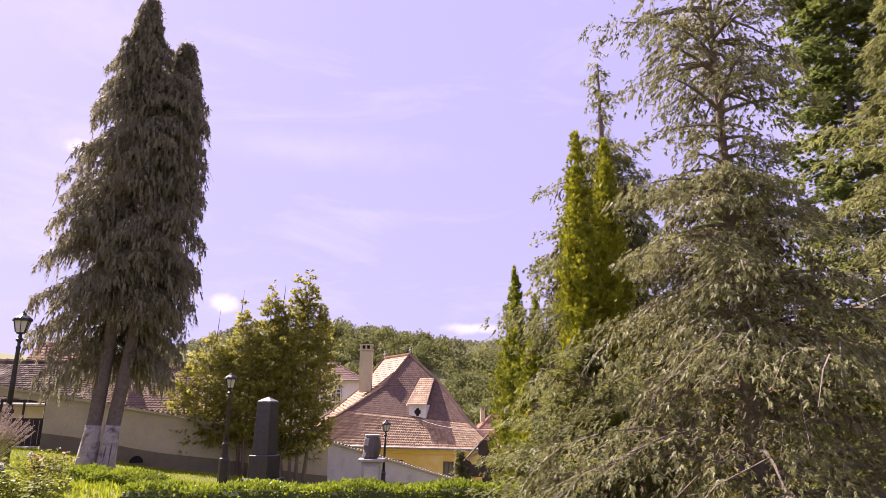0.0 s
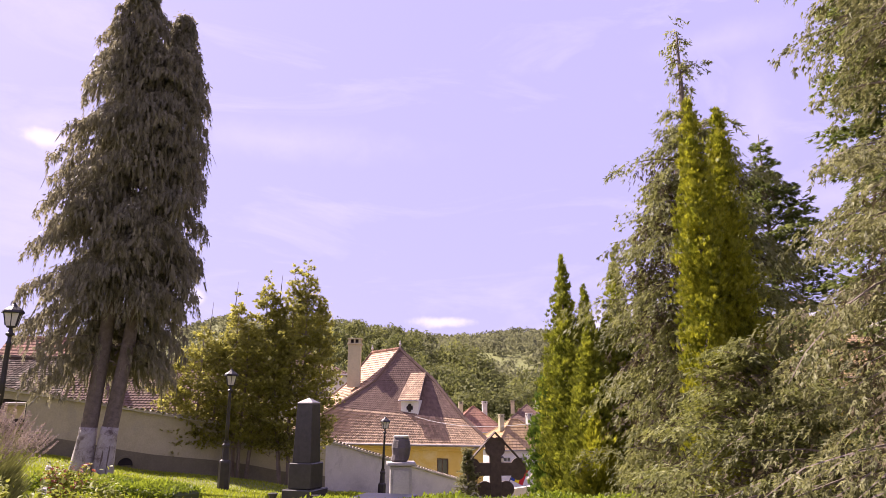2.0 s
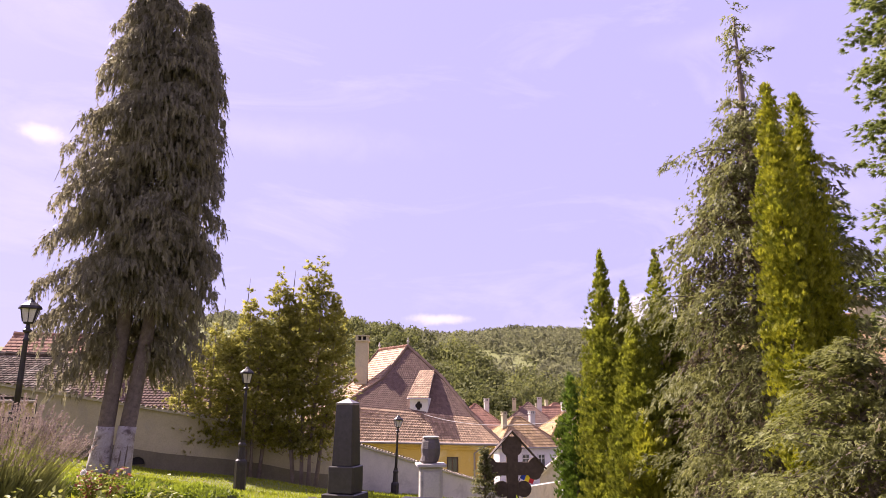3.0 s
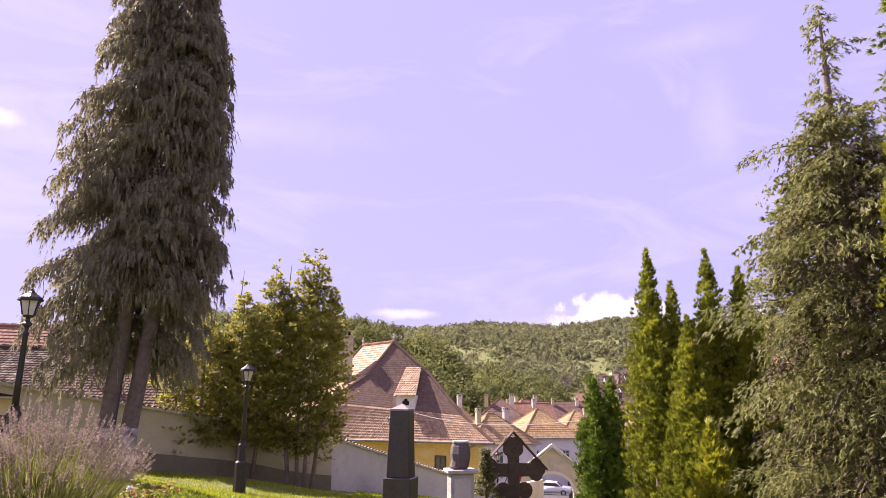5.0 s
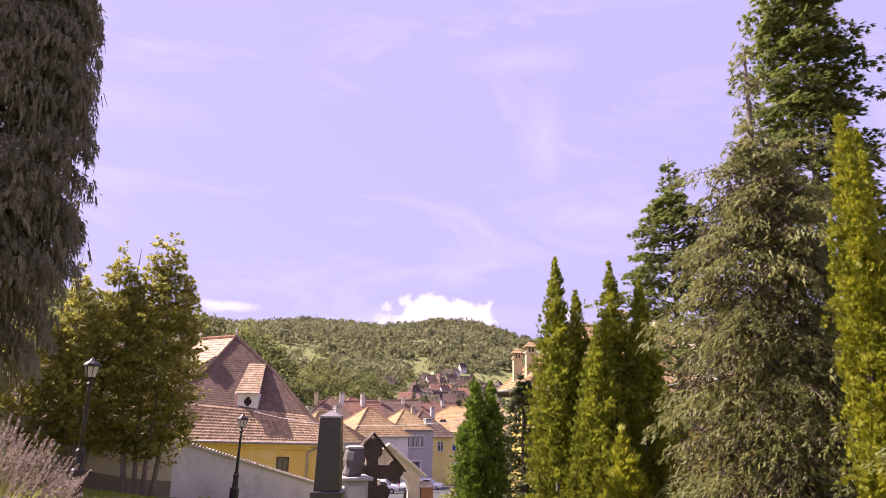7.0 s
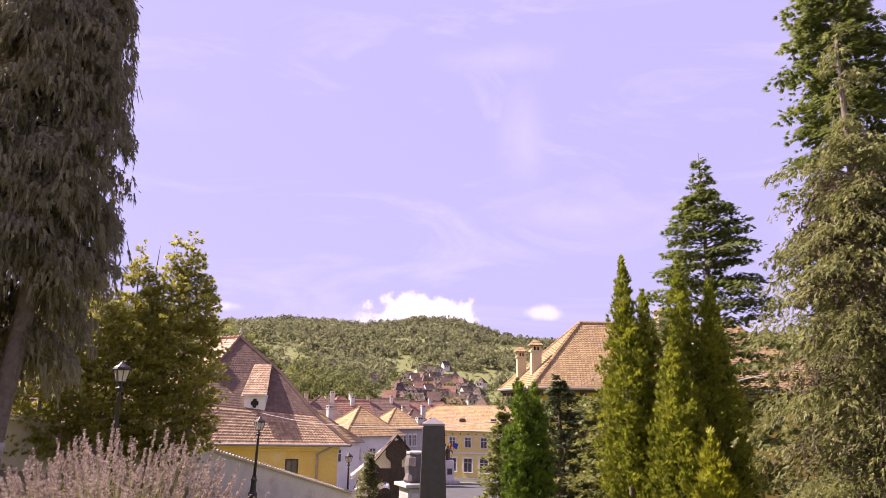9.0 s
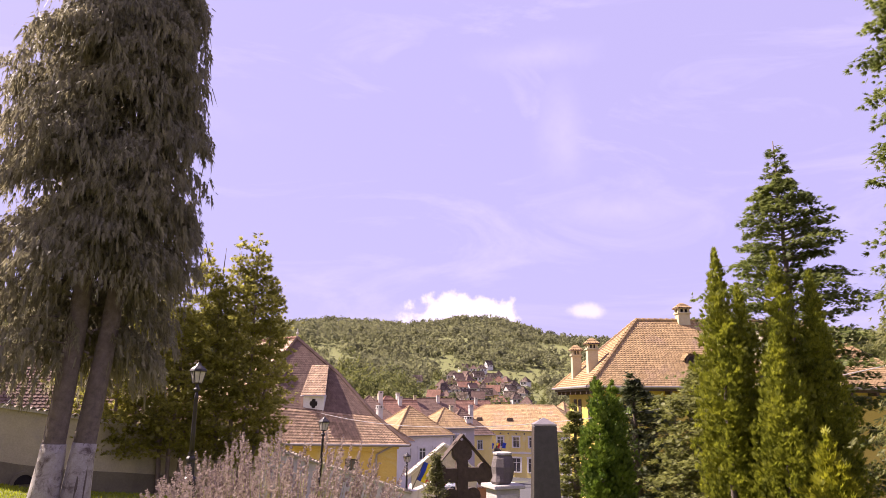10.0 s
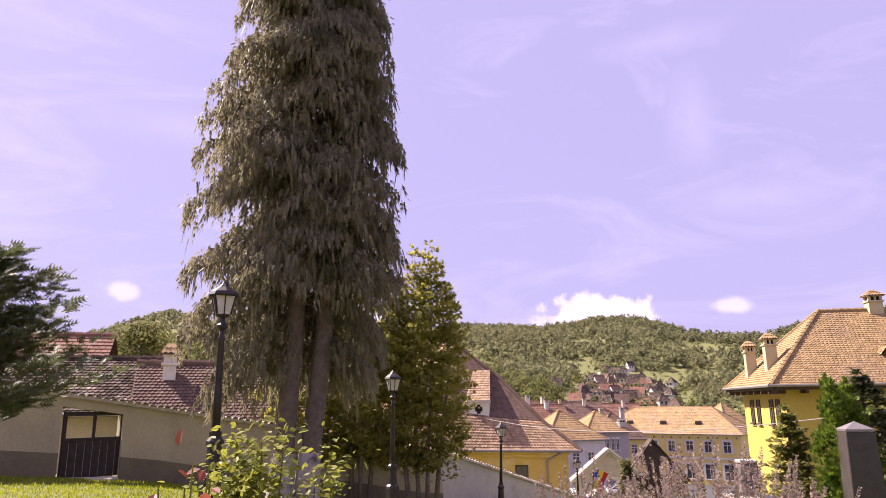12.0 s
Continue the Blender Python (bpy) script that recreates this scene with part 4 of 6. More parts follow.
# ---- arched gateway down the slope ----
def gateway():
    g = thing("arched_gateway", pose(10.6, 55.4, ground(10.6, 55.4), 0, 0, -12), "plastered arched gateway with a small tiled gable", "gateway")
    z = lambda h: h - ground(10.6, 55.4)
    arch = [(1.55 * math.cos(math.pi * i / 14), z(-5.0) + 1.45 * math.sin(math.pi * i / 14)) for i in range(15)]
    outline = [(2.5, -0.5), (2.5, z(-3.4)), (0, z(-1.6)), (-2.5, z(-3.4)), (-2.5, -0.5), (-1.55, -0.5)] + arch[::-1] + [(1.55, -0.5)]
    part("masonry", prism(outline, 0, 0.8), M["plaster_pale"], g)
    arch2 = [(1.75 * math.cos(math.pi * i / 14), z(-5.0) + 1.65 * math.sin(math.pi * i / 14)) for i in range(15)]
    part("archivolt", prism(arch2 + arch[::-1], -0.06, -0.005), M["white"], g)
    for s in (-1, 1):
        a, b = (s * 3.0, z(-3.75)), (0, z(-1.36))
        q = ((a[0], -0.35, a[1]), (a[0], 1.15, a[1]), (b[0], 1.15, b[1]), (b[0], -0.35, b[1]))
        deck(g, [q], M["wood"])
        tiled("roof_tiles", [q], 0.3, 0.35, M["tile_cap"], g, pointed=True)
        bm = bmesh.new()
        for k, (w, o) in enumerate(((0.16, 0.0), (0.10, 0.2))):
            p0, p1 = Vector((a[0] * 0.98, -0.3 + k * 0.1, a[1] - o)), Vector((0, -0.3 + k * 0.1, b[1] - o))
            add_tube(bm, [p0, p1], [w / 2] * 2, 4)
        part("verge_moulding", bm, M["white"], g)
    part("pier", box(2.55, -0.15, -0.5, 3.5, 0.75, z(-4.6), 0.03), M["brick"], g, "low dark brick pier")
    tiled("pier_tiles", [((2.4, -0.3, z(-4.62)), (3.65, -0.3, z(-4.62)), (3.4, 0.3, z(-4.2)), (2.65, 0.3, z(-4.2)))], 0.25, 0.25, M["tile_cap"], g)
    for s in (-1, 1):
        bm = bmesh.new()
        for i in range(6):
            x = s * (0.2 + i * 0.24)
            add_box(bm, x - 0.02, 0.3, 0.1, x + 0.02, 0.34, z(-4.9))
        for zz in (0.15, z(-5.6)):
            add_box(bm, min(s * 0.1, s * 1.5), 0.3, zz, max(s * 0.1, s * 1.5), 0.345, zz + 0.05)
        leaf_ = part("iron_leaf", bm, M["iron"], g, "open iron bar leaf")
        leaf_.matrix_local = Matrix.Translation((s * 1.5, 0.3, 0)) @ pose(0, 0, 0, 0, 0, s * 75) @ Matrix.Translation((-s * 1.5, -0.3, 0))


gateway()

# ---- street, town houses ----
road = []
for i in range(13):
    for j in range(9):
        x, y = 6 + i * 4.6, 64 + j * 8.2
        road.append((x, y, ground(x, y) + 0.06))
tagged(pydata("road", road, [(i * 9 + j, i * 9 + 9 + j, i * 9 + 10 + j, i * 9 + j + 1) for i in range(12) for j in range(8)], M["asphalt"]), "grey asphalt street and square", "road", kind="structure")

wins = [("f", -11.6 + i * 3.3, 5.6, 1.3, 1.95) for i in range(8)] + [("f", -11.6 + i * 3.3, 1.0, 1.7, 2.6) for i in range(8)]
fac = gable_house("town_hall", 49.6, 130.0, -44, 28.0, 13, -12.8, -3.7, 0.8, M["yellow_pale"], M["tile_orange"], "long pale yellow two-storey town building with an orange tile roof", 1.0, (0.42, 0.45), 0.5, wins, False, M["white"], M["white"], cornice=True)
part("string_course", box(-14.1, -0.14, 4.4, 14.1, -0.005, 4.72, 0.03), M["white"], fac)
bm = bmesh.new()
for i in range(17):
    add_turned(bm, [(0.16, 0), (0.16, 0.1)], 10, -13.2 + i * 1.65, 0)
for v in bm.verts:
    v.co = (v.co.x, -v.co.z - 0.01, v.co.y + 8.15)
tagged(part("roundels", bm, M["darkstone"], fac, "row of dark round vents under the eaves"), kind="stuff")
for i in range(9):
    part("pilaster", box(-13.5 + i * 3.3 + 0.05, -0.09, 4.75, -13.5 + i * 3.3 + 0.5, -0.004, 8.6, 0.02), M["yellow_pale"], fac)
for i in range(3):
    d = part("roof_vent", prism([(-0.6, 0), (0.6, 0), (0.35, 0.5), (-0.35, 0.5)], -0.3, 1.2), M["wood"], fac)
    d.matrix_local = pose(-7.0 + i * 6.6, 2.0, 11.2 - 0.6)
gable_house("town_hall_wing", 67.0, 130.5, 14, 9.0, 12, -12.8, -3.6, 1.4, M["greywall"], M["tile_orange"], "grey corner wing with an orange tile roof", 1.0, (0.42, 0.45), 0.5, [("f", -2.6 + i * 2.6, 5.6, 1.0, 1.9) for i in range(3)], False, M["white"], M["white"])
gable_house("town_house", 20.6, 93.0, 10, 8.2, 9, -9.5, -2.6, 0.9, M["white"], M["tile_orange"], "whitewashed house with an orange tile roof", 1.0, (0.4, 0.42), 0.4, [("f", -2.4 + i * 2.2, 3.6, 1.0, 1.5) for i in range(3)] + [("f", 2.6, 0.5, 1.1, 2.0)], False, M["white"], M["white"])
mh = gable_house("town_house", 27.2, 99.0, 4, 6.2, 8, -10.2, -2.0, 0.6, M["greywall"], M["tile_orange"], "grey rendered house with narrow windows", 1.0, (0.4, 0.42), 0.4, [("f", -0.9 + i * 0.75, 5.6, 0.45, 1.5) for i in range(4)] + [("f", 0.3, 1.6, 1.6, 2.0)], False, M["white"], M["white"])
chimney(mh, 2.6, 1.0, 6.4, 9.6, 1.0, 0.8, M["plaster_pale"], False)
for x, y, t, w, d, ridge, wm, rm, lab in (
        (34.5, 112, 0, 8, 9, 0.2, "yellow_pale", "tile_dark", "pale yellow house with a dark brown roof"),
        (13.4, 88, 18, 9, 8, 0.3, "white", "tile_orange", "white house with a patched orange roof"),
        (16.6, 108, -10, 9, 9, 2.3, "plaster_pale", "tile_dark", "cream house with a dark hipped roof"),
        (24.5, 122, 8, 11, 9, 1.6, "white", "tile_red", "white house with a red roof and dormer"),
        (8.2, 100, 5, 8, 8, 2.0, "yellow_pale", "tile_red", "cream house with a red tile roof"),
        (40.0, 150, -6, 12, 10, 2.0, "white", "tile_dark", "white house with a dark roof"),
        (57.0, 168, 5, 14, 10, 1.5, "greywall", "tile_red", "grey house with a red roof"),
        (31.0, 146, 12, 10, 9, 2.4, "white", "tile_red", "white house with a steep red roof")):
    z0 = ground(x, y)
    b = gable_house("town_house", x, y, t, w, d, z0, ridge - d * 0.42, ridge, M[wm], M[rm], lab, 1.0 if w < 11 else 0, (0.5, 0.5), 0.4,
                    [("f", -w / 2 + 1.4 + i * 2.2, max(1.0, ridge - d * 0.42 - z0 - 2.6), 1.0, 1.5) for i in range(int((w - 1) // 2.2))], False, None, M["white"])
    chimney(b, w * 0.2, d * 0.4, ridge - z0 - 1.4, ridge - z0 + 0.75, 0.7, 0.6, M["plaster_pale"], False)
    chimney(b, -w * 0.25, d * 0.4, ridge - z0 - 1.4, ridge - z0 + 0.65, 0.6, 0.6, M["plaster"], False)
gable_house("villa", 38.0, 47.0, -10, 10, 9, -3.5, 4.2, 7.6, M["plaster_pale"], M["tile_orange"], "house behind the firs with an orange tile roof", 1.0, (0.3, 0.3), 0.5, [("f", -3 + i * 2.4, 4.8, 1.0, 1.4) for i in range(3)])


def at_height(az, el):
    """The place on the hillside seen at that bearing and height."""
    a = math.radians(az)
    for r in np.arange(190, 1100, 6.0):
        x, y = r * math.sin(a), r * math.cos(a)
        z = ground(x, y)
        if math.degrees(math.atan2(z - 1.5, r)) >= el:
            return x, y, z
    return None


random.seed(11)
spots = [(19.3, 1.0), (22.1, 2.3), (24.7, 0.9), (21.9, -0.4), (15.6, 0.9), (14.2, 0.3)]
for row, n in ((-0.6, 11), (0.1, 10), (0.8, 9), (1.4, 6), (2.0, 3)):
    spots += [(21.2 + (i - n / 2) * 0.78 + random.uniform(-0.2, 0.2), row + random.uniform(-0.25, 0.25)) for i in range(n)]
for az, el in spots:
    p = at_height(az, el)
    if p is None:
        continue
    w, d, hgt = random.uniform(6, 9), random.uniform(5, 7), random.uniform(3.4, 6.0)
    gable_house("village_house", p[0], p[1], az * -1 + random.uniform(-35, 35), w, d, p[2], p[2] + hgt, p[2] + hgt + random.uniform(3, 4.2), random.choice([M["white"], M["white"], M["plaster_pale"], M["yellow_pale"]]),
                random.choice([M["tile_old"], M["tile_dark"], M["tile_red"], M["tile_old"]]), "small village house on the hillside", random.choice([0, 1.0]), (1.0, 1.0), 0.4,
                [("f", -w / 2 + 1.5 + i * 2.6, hgt - 2.0, 1.1, 1.2) for i in range(int(w // 2.8))], False, None, M["wood"], group="village houses on the hill")


# ---- cars, statue, flags ----
def car(x, y, turn, paint, label):
    z = ground(x, y) + 0.07
    c = thing("car", pose(x, y, z, 0, 0, turn), label, "car", "parked cars")
    side = [(-2.1, 0.32), (-2.12, 0.62), (-1.95, 0.86), (-1.1, 0.93), (-0.55, 1.38), (0.75, 1.44), (1.45, 1.02), (2.0, 0.92), (2.1, 0.6), (2.06, 0.3)]
    bm = prism(side, -0.86, 0.86)
    bmesh.ops.bevel(bm, geom=list(bm.edges), offset=0.06, segments=2, affect="EDGES")
    part("body", bm, paint, c, smooth=True)
    for s in (-1, 1):
        gl = prism([(-0.98, 0.96), (-0.52, 1.32), (0.72, 1.37), (1.28, 1.02)], s * 0.862 - 0.004, s * 0.862 + 0.004)
        part("side_window", gl, M["pane"], c)
        for wx in (-1.3, 1.3):
            bm = turned([(0.2, -0.1), (0.31, -0.09), (0.31, 0.09), (0.2, 0.1)], 16)
            wheel = part("wheel", bm, M["rubber"], c)
            wheel.matrix_local = pose(wx, s * 0.8, 0.31, 90)
            rim = part("rim", turned([(0.19, -0.112), (0.19, 0.112)], 12), M["silver"], wheel)
        part("headlight", box(-2.14, s * 0.62 - 0.14, 0.62, -2.06, s * 0.62 + 0.14, 0.76, 0.02), M["milk"], c)
        part("tail_light", box(2.03, s * 0.68 - 0.1, 0.66, 2.11, s * 0.68 + 0.1, 0.84, 0.02), M["flag_red"], c)
    for x0, z0, x1, z1 in ((-1.12, 0.95, -0.58, 1.35), (0.8, 1.42, 1.42, 1.06)):
        v = [(x0 - 0.02, -0.7, z0 + 0.012), (x0 - 0.02, 0.7, z0 + 0.012), (x1, 0.62, z1 + 0.025), (x1, -0.62, z1 + 0.025)]
        v2 = [(a - 0.0, b, cc - 0.03) for a, b, cc in v]
        pydata("windscreen", v + v2, [(0, 1, 2, 3), (7, 6, 5, 4), (0, 4, 5, 1), (1, 5, 6, 2), (2, 6, 7, 3), (3, 7, 4, 0)], M["pane"], c)
    return c


car(17.2, 80.5, 160, M["carpaint"], "white hatchback parked in the street")
car(22.6, 83.5, 165, M["silver"], "silver car parked in the street")
car(26.5, 91.0, 150, M["carpaint"], "white car standing before the houses")
st = thing("monument_plinth", pose(40.6, 115, ground(40.6, 115)), "tall white stone monument plinth", "monument")
part("block", box(-0.9, -0.9, 0.6, 0.9, 0.9, 3.9, 0.05, 0.9), M["white"], st)
part("step", box(-1.6, -1.6, -0.4, 1.6, 1.6, 0.6, 0.05), M["stone"], st)
part("plaque", box(-0.45, -0.93, 1.6, 0.45, -0.86, 2.6, 0.01), M["bronze"], st)
bm = bmesh.new()
zs = ground(40.6, 115) + 3.9
add_turned(bm, [(0.42, 0), (0.36, 0.7), (0.3, 1.1), (0.44, 1.55), (0.4, 1.85), (0.13, 2.0), (0.17, 2.15), (0.15, 2.32), (0.04, 2.42)], 10)
add_tube(bm, [(0.3, 0, 1.75), (0.65, -0.1, 1.5), (0.8, -0.3, 1.15)], [0.13, 0.11, 0.08], 6)
add_tube(bm, [(-0.3, 0, 1.75), (-0.55, -0.25, 1.35), (-0.75, -0.55, 0.5), (-0.9, -0.6, 0.1)], [0.13, 0.1, 0.06, 0.04], 6)
sta = part("statue", bm, M["bronze"], None)
sta.location = (40.6, 115, zs)
tagged(sta, "dark bronze standing statue on a white plinth", "statue")


def flag(x, y, z, cloths, pole, label, lean=20):
    f = thing("flag", pose(x, y, z, 0, lean, 0), label, "flag")
    part("pole", tube([(0, 0, -0.3), (0, 0, pole)], 0.025, 6), M["iron"], f)
    n = len(cloths)
    for k, c in enumerate(cloths):
        v, fc = [], []
        for i in range(9):
            for j in range(4):
                u = (k + j / 3) / n * 0.75
                v.append((0.03 + u, 0.06 * math.sin(i * 0.9 + u * 6), pole - i * 0.13))
        v += [(a, b + 0.008, cz) for a, b, cz in v]
        for i in range(8):
            for j in range(3):
                a = i * 4 + j
                fc += [(a, a + 1, a + 5, a + 4), (a + 36, a + 40, a + 41, a + 37)]
        pydata("cloth", v, fc, M[c], f, smooth=True)
    return f


flag(4.15, 42.2, -2.9, ["flag_blue", "flag_yellow", "flag_red"], 1.6, "blue, yellow and red flag hanging by the lamp", 25)
for i, cl in enumerate((["flag_blue"], ["flag_yellow", "flag_red"], ["flag_blue"])):
    flag(45.0 + i * 1.3, 129.6, -8.6, cl, 2.4, "flag on the town building front", 15)


# ---- street lamps ----
def street_lamp(x, y, top, lean=0.0, h=3.35):
    z = top - h
    l = thing("street_lamp", pose(x, y, z, 0, lean, 20), "dark iron lantern post with a milky lantern", "street lamp", "lantern posts")
    part("pedestal", turned([(0.18, -0.3), (0.18, 0.5), (0.165, 0.56), (0.12, 0.6), (0.10, 0.95), (0.125, 0.98), (0.125, 1.03), (0.085, 1.08), (0.09, 1.16)], 8), M["iron"], l)
    part("pole", turned([(0.062, 1.15), (0.056, 1.7), (0.045, 2.45), (0.054, 2.47), (0.054, 2.5), (0.036, 2.54), (0.04, 2.66)], 12), M["iron"], l, smooth=True)
    part("collar", turned([(0.04, 2.62), (0.085, 2.66), (0.085, 2.69), (0.05, 2.72), (0.032, 2.80), (0.09, 2.82), (0.10, 2.85)], 12), M["iron"], l)
    bm = bmesh.new()
    lo, hi, z0, z1 = 0.095, 0.15, 2.85, 3.13
    for i in range(4):
        a = math.pi / 4 + math.pi / 2 * i
        add_tube(bm, [(lo * 1.41 * math.cos(a), lo * 1.41 * math.sin(a), z0), (hi * 1.41 * math.cos(a), hi * 1.41 * math.sin(a), z1)], [0.013, 0.013], 4)
        b = a + math.pi / 4
        add_tube(bm, [(lo * math.cos(b), lo * math.sin(b), z0), (hi * math.cos(b), hi * math.sin(b), z1)], [0.008, 0.008], 4)
    cage = part("lantern", bm, M["iron"], l)
    for i in range(4):
        c, s = math.cos(math.pi / 2 * i), math.sin(math.pi / 2 * i)
        q = [(lo - 0.01, -lo, z0), (lo - 0.01, lo, z0), (hi - 0.01, hi, z1), (hi - 0.01, -hi, z1)]
        q += [(a - 0.012, b, cz) for a, b, cz in q]
        pydata("pane", [(a * c - b * s, a * s + b * c, cz) for a, b, cz in q], [(0, 1, 2, 3), (7, 6, 5, 4), (0, 4, 5, 1), (1, 5, 6, 2), (2, 6, 7, 3), (3, 7, 4, 0)], M["milk"], cage, "milky lantern pane")
    part("hood", turned([(0.215, 3.12), (0.225, 3.14), (0.20, 3.19), (0.12, 3.25), (0.085, 3.27), (0.07, 3.29), (0.04, 3.32), (0.015, 3.36)], 8), M["iron"], l)
    return l


street_lamp(-10.12, 16.0, 3.86)
street_lamp(-7.18, 23.0, 2.86)
street_lamp(-2.69, 31.5, 1.30, 2.0)
street_lamp(3.85, 42.3, -0.95)


# ---- graves ----
def obelisk():
    x, y = -3.09, 12.12
    z = 0.0
    o = thing("grave_obelisk", pose(x, y, z, 0, 0, -20), "tall polished black granite obelisk on a stepped base", "gravestone")
    bm = box(-0.158, -0.158, 0.82, 0.158, 0.158, 1.70, 0.006, 0.84)
    part("shaft", bm, M["granite"], o)
    bm = bmesh.new()
    r = 0.133
    base = [bm.verts.new(c) for c in ((-r, -r, 1.703), (r, -r, 1.703), (r, r, 1.703), (-r, r, 1.703))]
    up = [bm.verts.new((a.co.x, a.co.y, 1.725)) for a in base]
    tip = bm.verts.new((0, 0, 1.80))
    bm.faces.new(base[::-1])
    for i in range(4):
        j = (i + 1) % 4
        bm.faces.new((base[i], base[j], up[j], up[i]))
        bm.faces.new((up[i], up[j], tip))
    part("cap", bm, M["tin"], o, "grey pyramid cap")
    part("plinth", box(-0.195, -0.195, 0.44, 0.195, 0.195, 0.818, 0.012), M["granite"], o)
    part("lower_plinth", box(-0.26, -0.26, 0.22, 0.26, 0.26, 0.437, 0.012), M["granite"], o)
    part("base", box(-0.46, -0.42, -0.4, 0.46, 0.42, 0.217, 0.02), M["darkstone"], o)
    part("ledger", box(0.42, -0.5, 0.14, 1.35, 1.4, 0.24, 0.015), M["granite"], o, "black grave slab")
    for s in (-1, 1):
        part("grave_vase", turned([(0.05, 0), (0.07, 0.06), (0.05, 0.1), (0.075, 0.17), (0.06, 0.175)], 10), M["granite"], o).matrix_local = pose(s * 0.36, -0.33, 0.218)


obelisk()
P1 = (-1.68, 16.55)
pz = ground(*P1)
pil = thing("grave_pillar", pose(P1[0], P1[1], pz, 0, 0, 4), "pale stone grave pillar with an overhanging slab", "gravestone")
part("shaft", box(-0.235, -0.22, -0.3, 0.235, 0.22, 0.43 - pz, 0.015), M["stone"], pil)
part("slab", box(-0.31, -0.29, 0.432 - pz, 0.31, 0.29, 0.50 - pz, 0.012), M["stone"], pil)
part("inscription_panel", box(-0.17, -0.235, 0.0, 0.17, -0.222, 0.34 - pz, 0.005), M["plaster_pale"], pil)
urn = thing("stone_bust_block", pose(P1[0], P1[1], 0.502, 0, 0, 12), "dark weathered stone urn block on a pale pillar", "urn")
part("urn_body", turned([(0.13, 0), (0.17, 0.05), (0.20, 0.16), (0.215, 0.3), (0.19, 0.44), (0.16, 0.51)], 9), M["darkstone"], urn)
part("rim", turned([(0.165, 0.505), (0.18, 0.515), (0.18, 0.545), (0.14, 0.555)], 9), M["stone"], urn)
part("drapery", box(-0.24, -0.16, 0.0, 0.08, 0.12, 0.22, 0.05, 0.6), M["darkstone"], urn)

CX, CY = 1.8, 28.05
cz = ground(CX, CY)
cr = thing("wayside_cross", pose(CX, CY, cz, 0, 0, 6), "dark trefoil-ended wooden cross under a little roof", "cross")
zz = lambda h: h - cz
arm = zz(-0.62)
bm = bmesh.new()
add_box(bm, -0.22, -0.09, -0.4, 0.22, 0.09, zz(0.25), 0.02)
add_box(bm, -0.80, -0.085, arm - 0.24, 0.80, 0.085, arm + 0.24, 0.02)
for px, pz_ in ((-0.88, arm), (0.88, arm), (0, zz(0.22))):
    for dx, dz in ((0, 0), (-0.14, 0.10), (0.14, 0.10), (-0.13, -0.12), (0.13, -0.12)) if px == 0 else ((0, 0), (math.copysign(0.10, px), 0), (0, 0.16), (0, -0.16)):
        ring = [(px + dx + 0.25 * math.cos(2 * math.pi * i / 14), pz_ + dz + 0.25 * math.sin(2 * math.pi * i / 14)) for i in range(14)]
        b2 = prism(ring, -0.08 - random.uniform(0, 0.008), 0.08 + random.uniform(0, 0.008))
        me = bpy.data.meshes.new("lobe")
        b2.to_mesh(me)
        b2.free()
        bm.from_mesh(me)
        bpy.data.meshes.remove(me)
part("cross_body", bm, M["wood"], cr)
for s in (-1, 1):
    pts = [(0, zz(0.78)), (s * 1.32, zz(-0.60)), (s * 1.32, zz(-0.65)), (0, zz(0.72))]
    part("roof_board", prism(pts, -0.14, 0.14), M["wood"], cr)
for s in (-1, 1):
    part("foot_lobe", prism([(s * 0.42 + 0.3 * math.cos(2 * math.pi * i / 14), zz(-1.35) + 0.3 * math.sin(2 * math.pi * i / 14)) for i in range(14)], -0.075, 0.075), M["wood"], cr)


# ---- trees ----
def trunk(points, radii, parent, material=None, name="trunk", sides=9):
    bm = bmesh.new()
    add_tube(bm, points, radii, sides)
    for v in bm.verts:
        v.co += Vector((noise.noise(v.co * 5), noise.noise(v.co * 5 + Vector((9, 0, 0))), 0)) * 0.025
    return part(name, bm, material or M["bark"], parent, smooth=True)


def lumps(ang, h, seed, k=1.0):
    """Uneven outline of a crown over bearing and height."""
    return (np.sin(ang * 3 + h * 2.1 * k + seed) * 0.5 + np.sin(ang * 5 - h * 3.7 * k + seed * 2.3) * 0.35 + np.sin(ang * 2 + h * 6.1 * k + seed * 0.7) * 0.4)


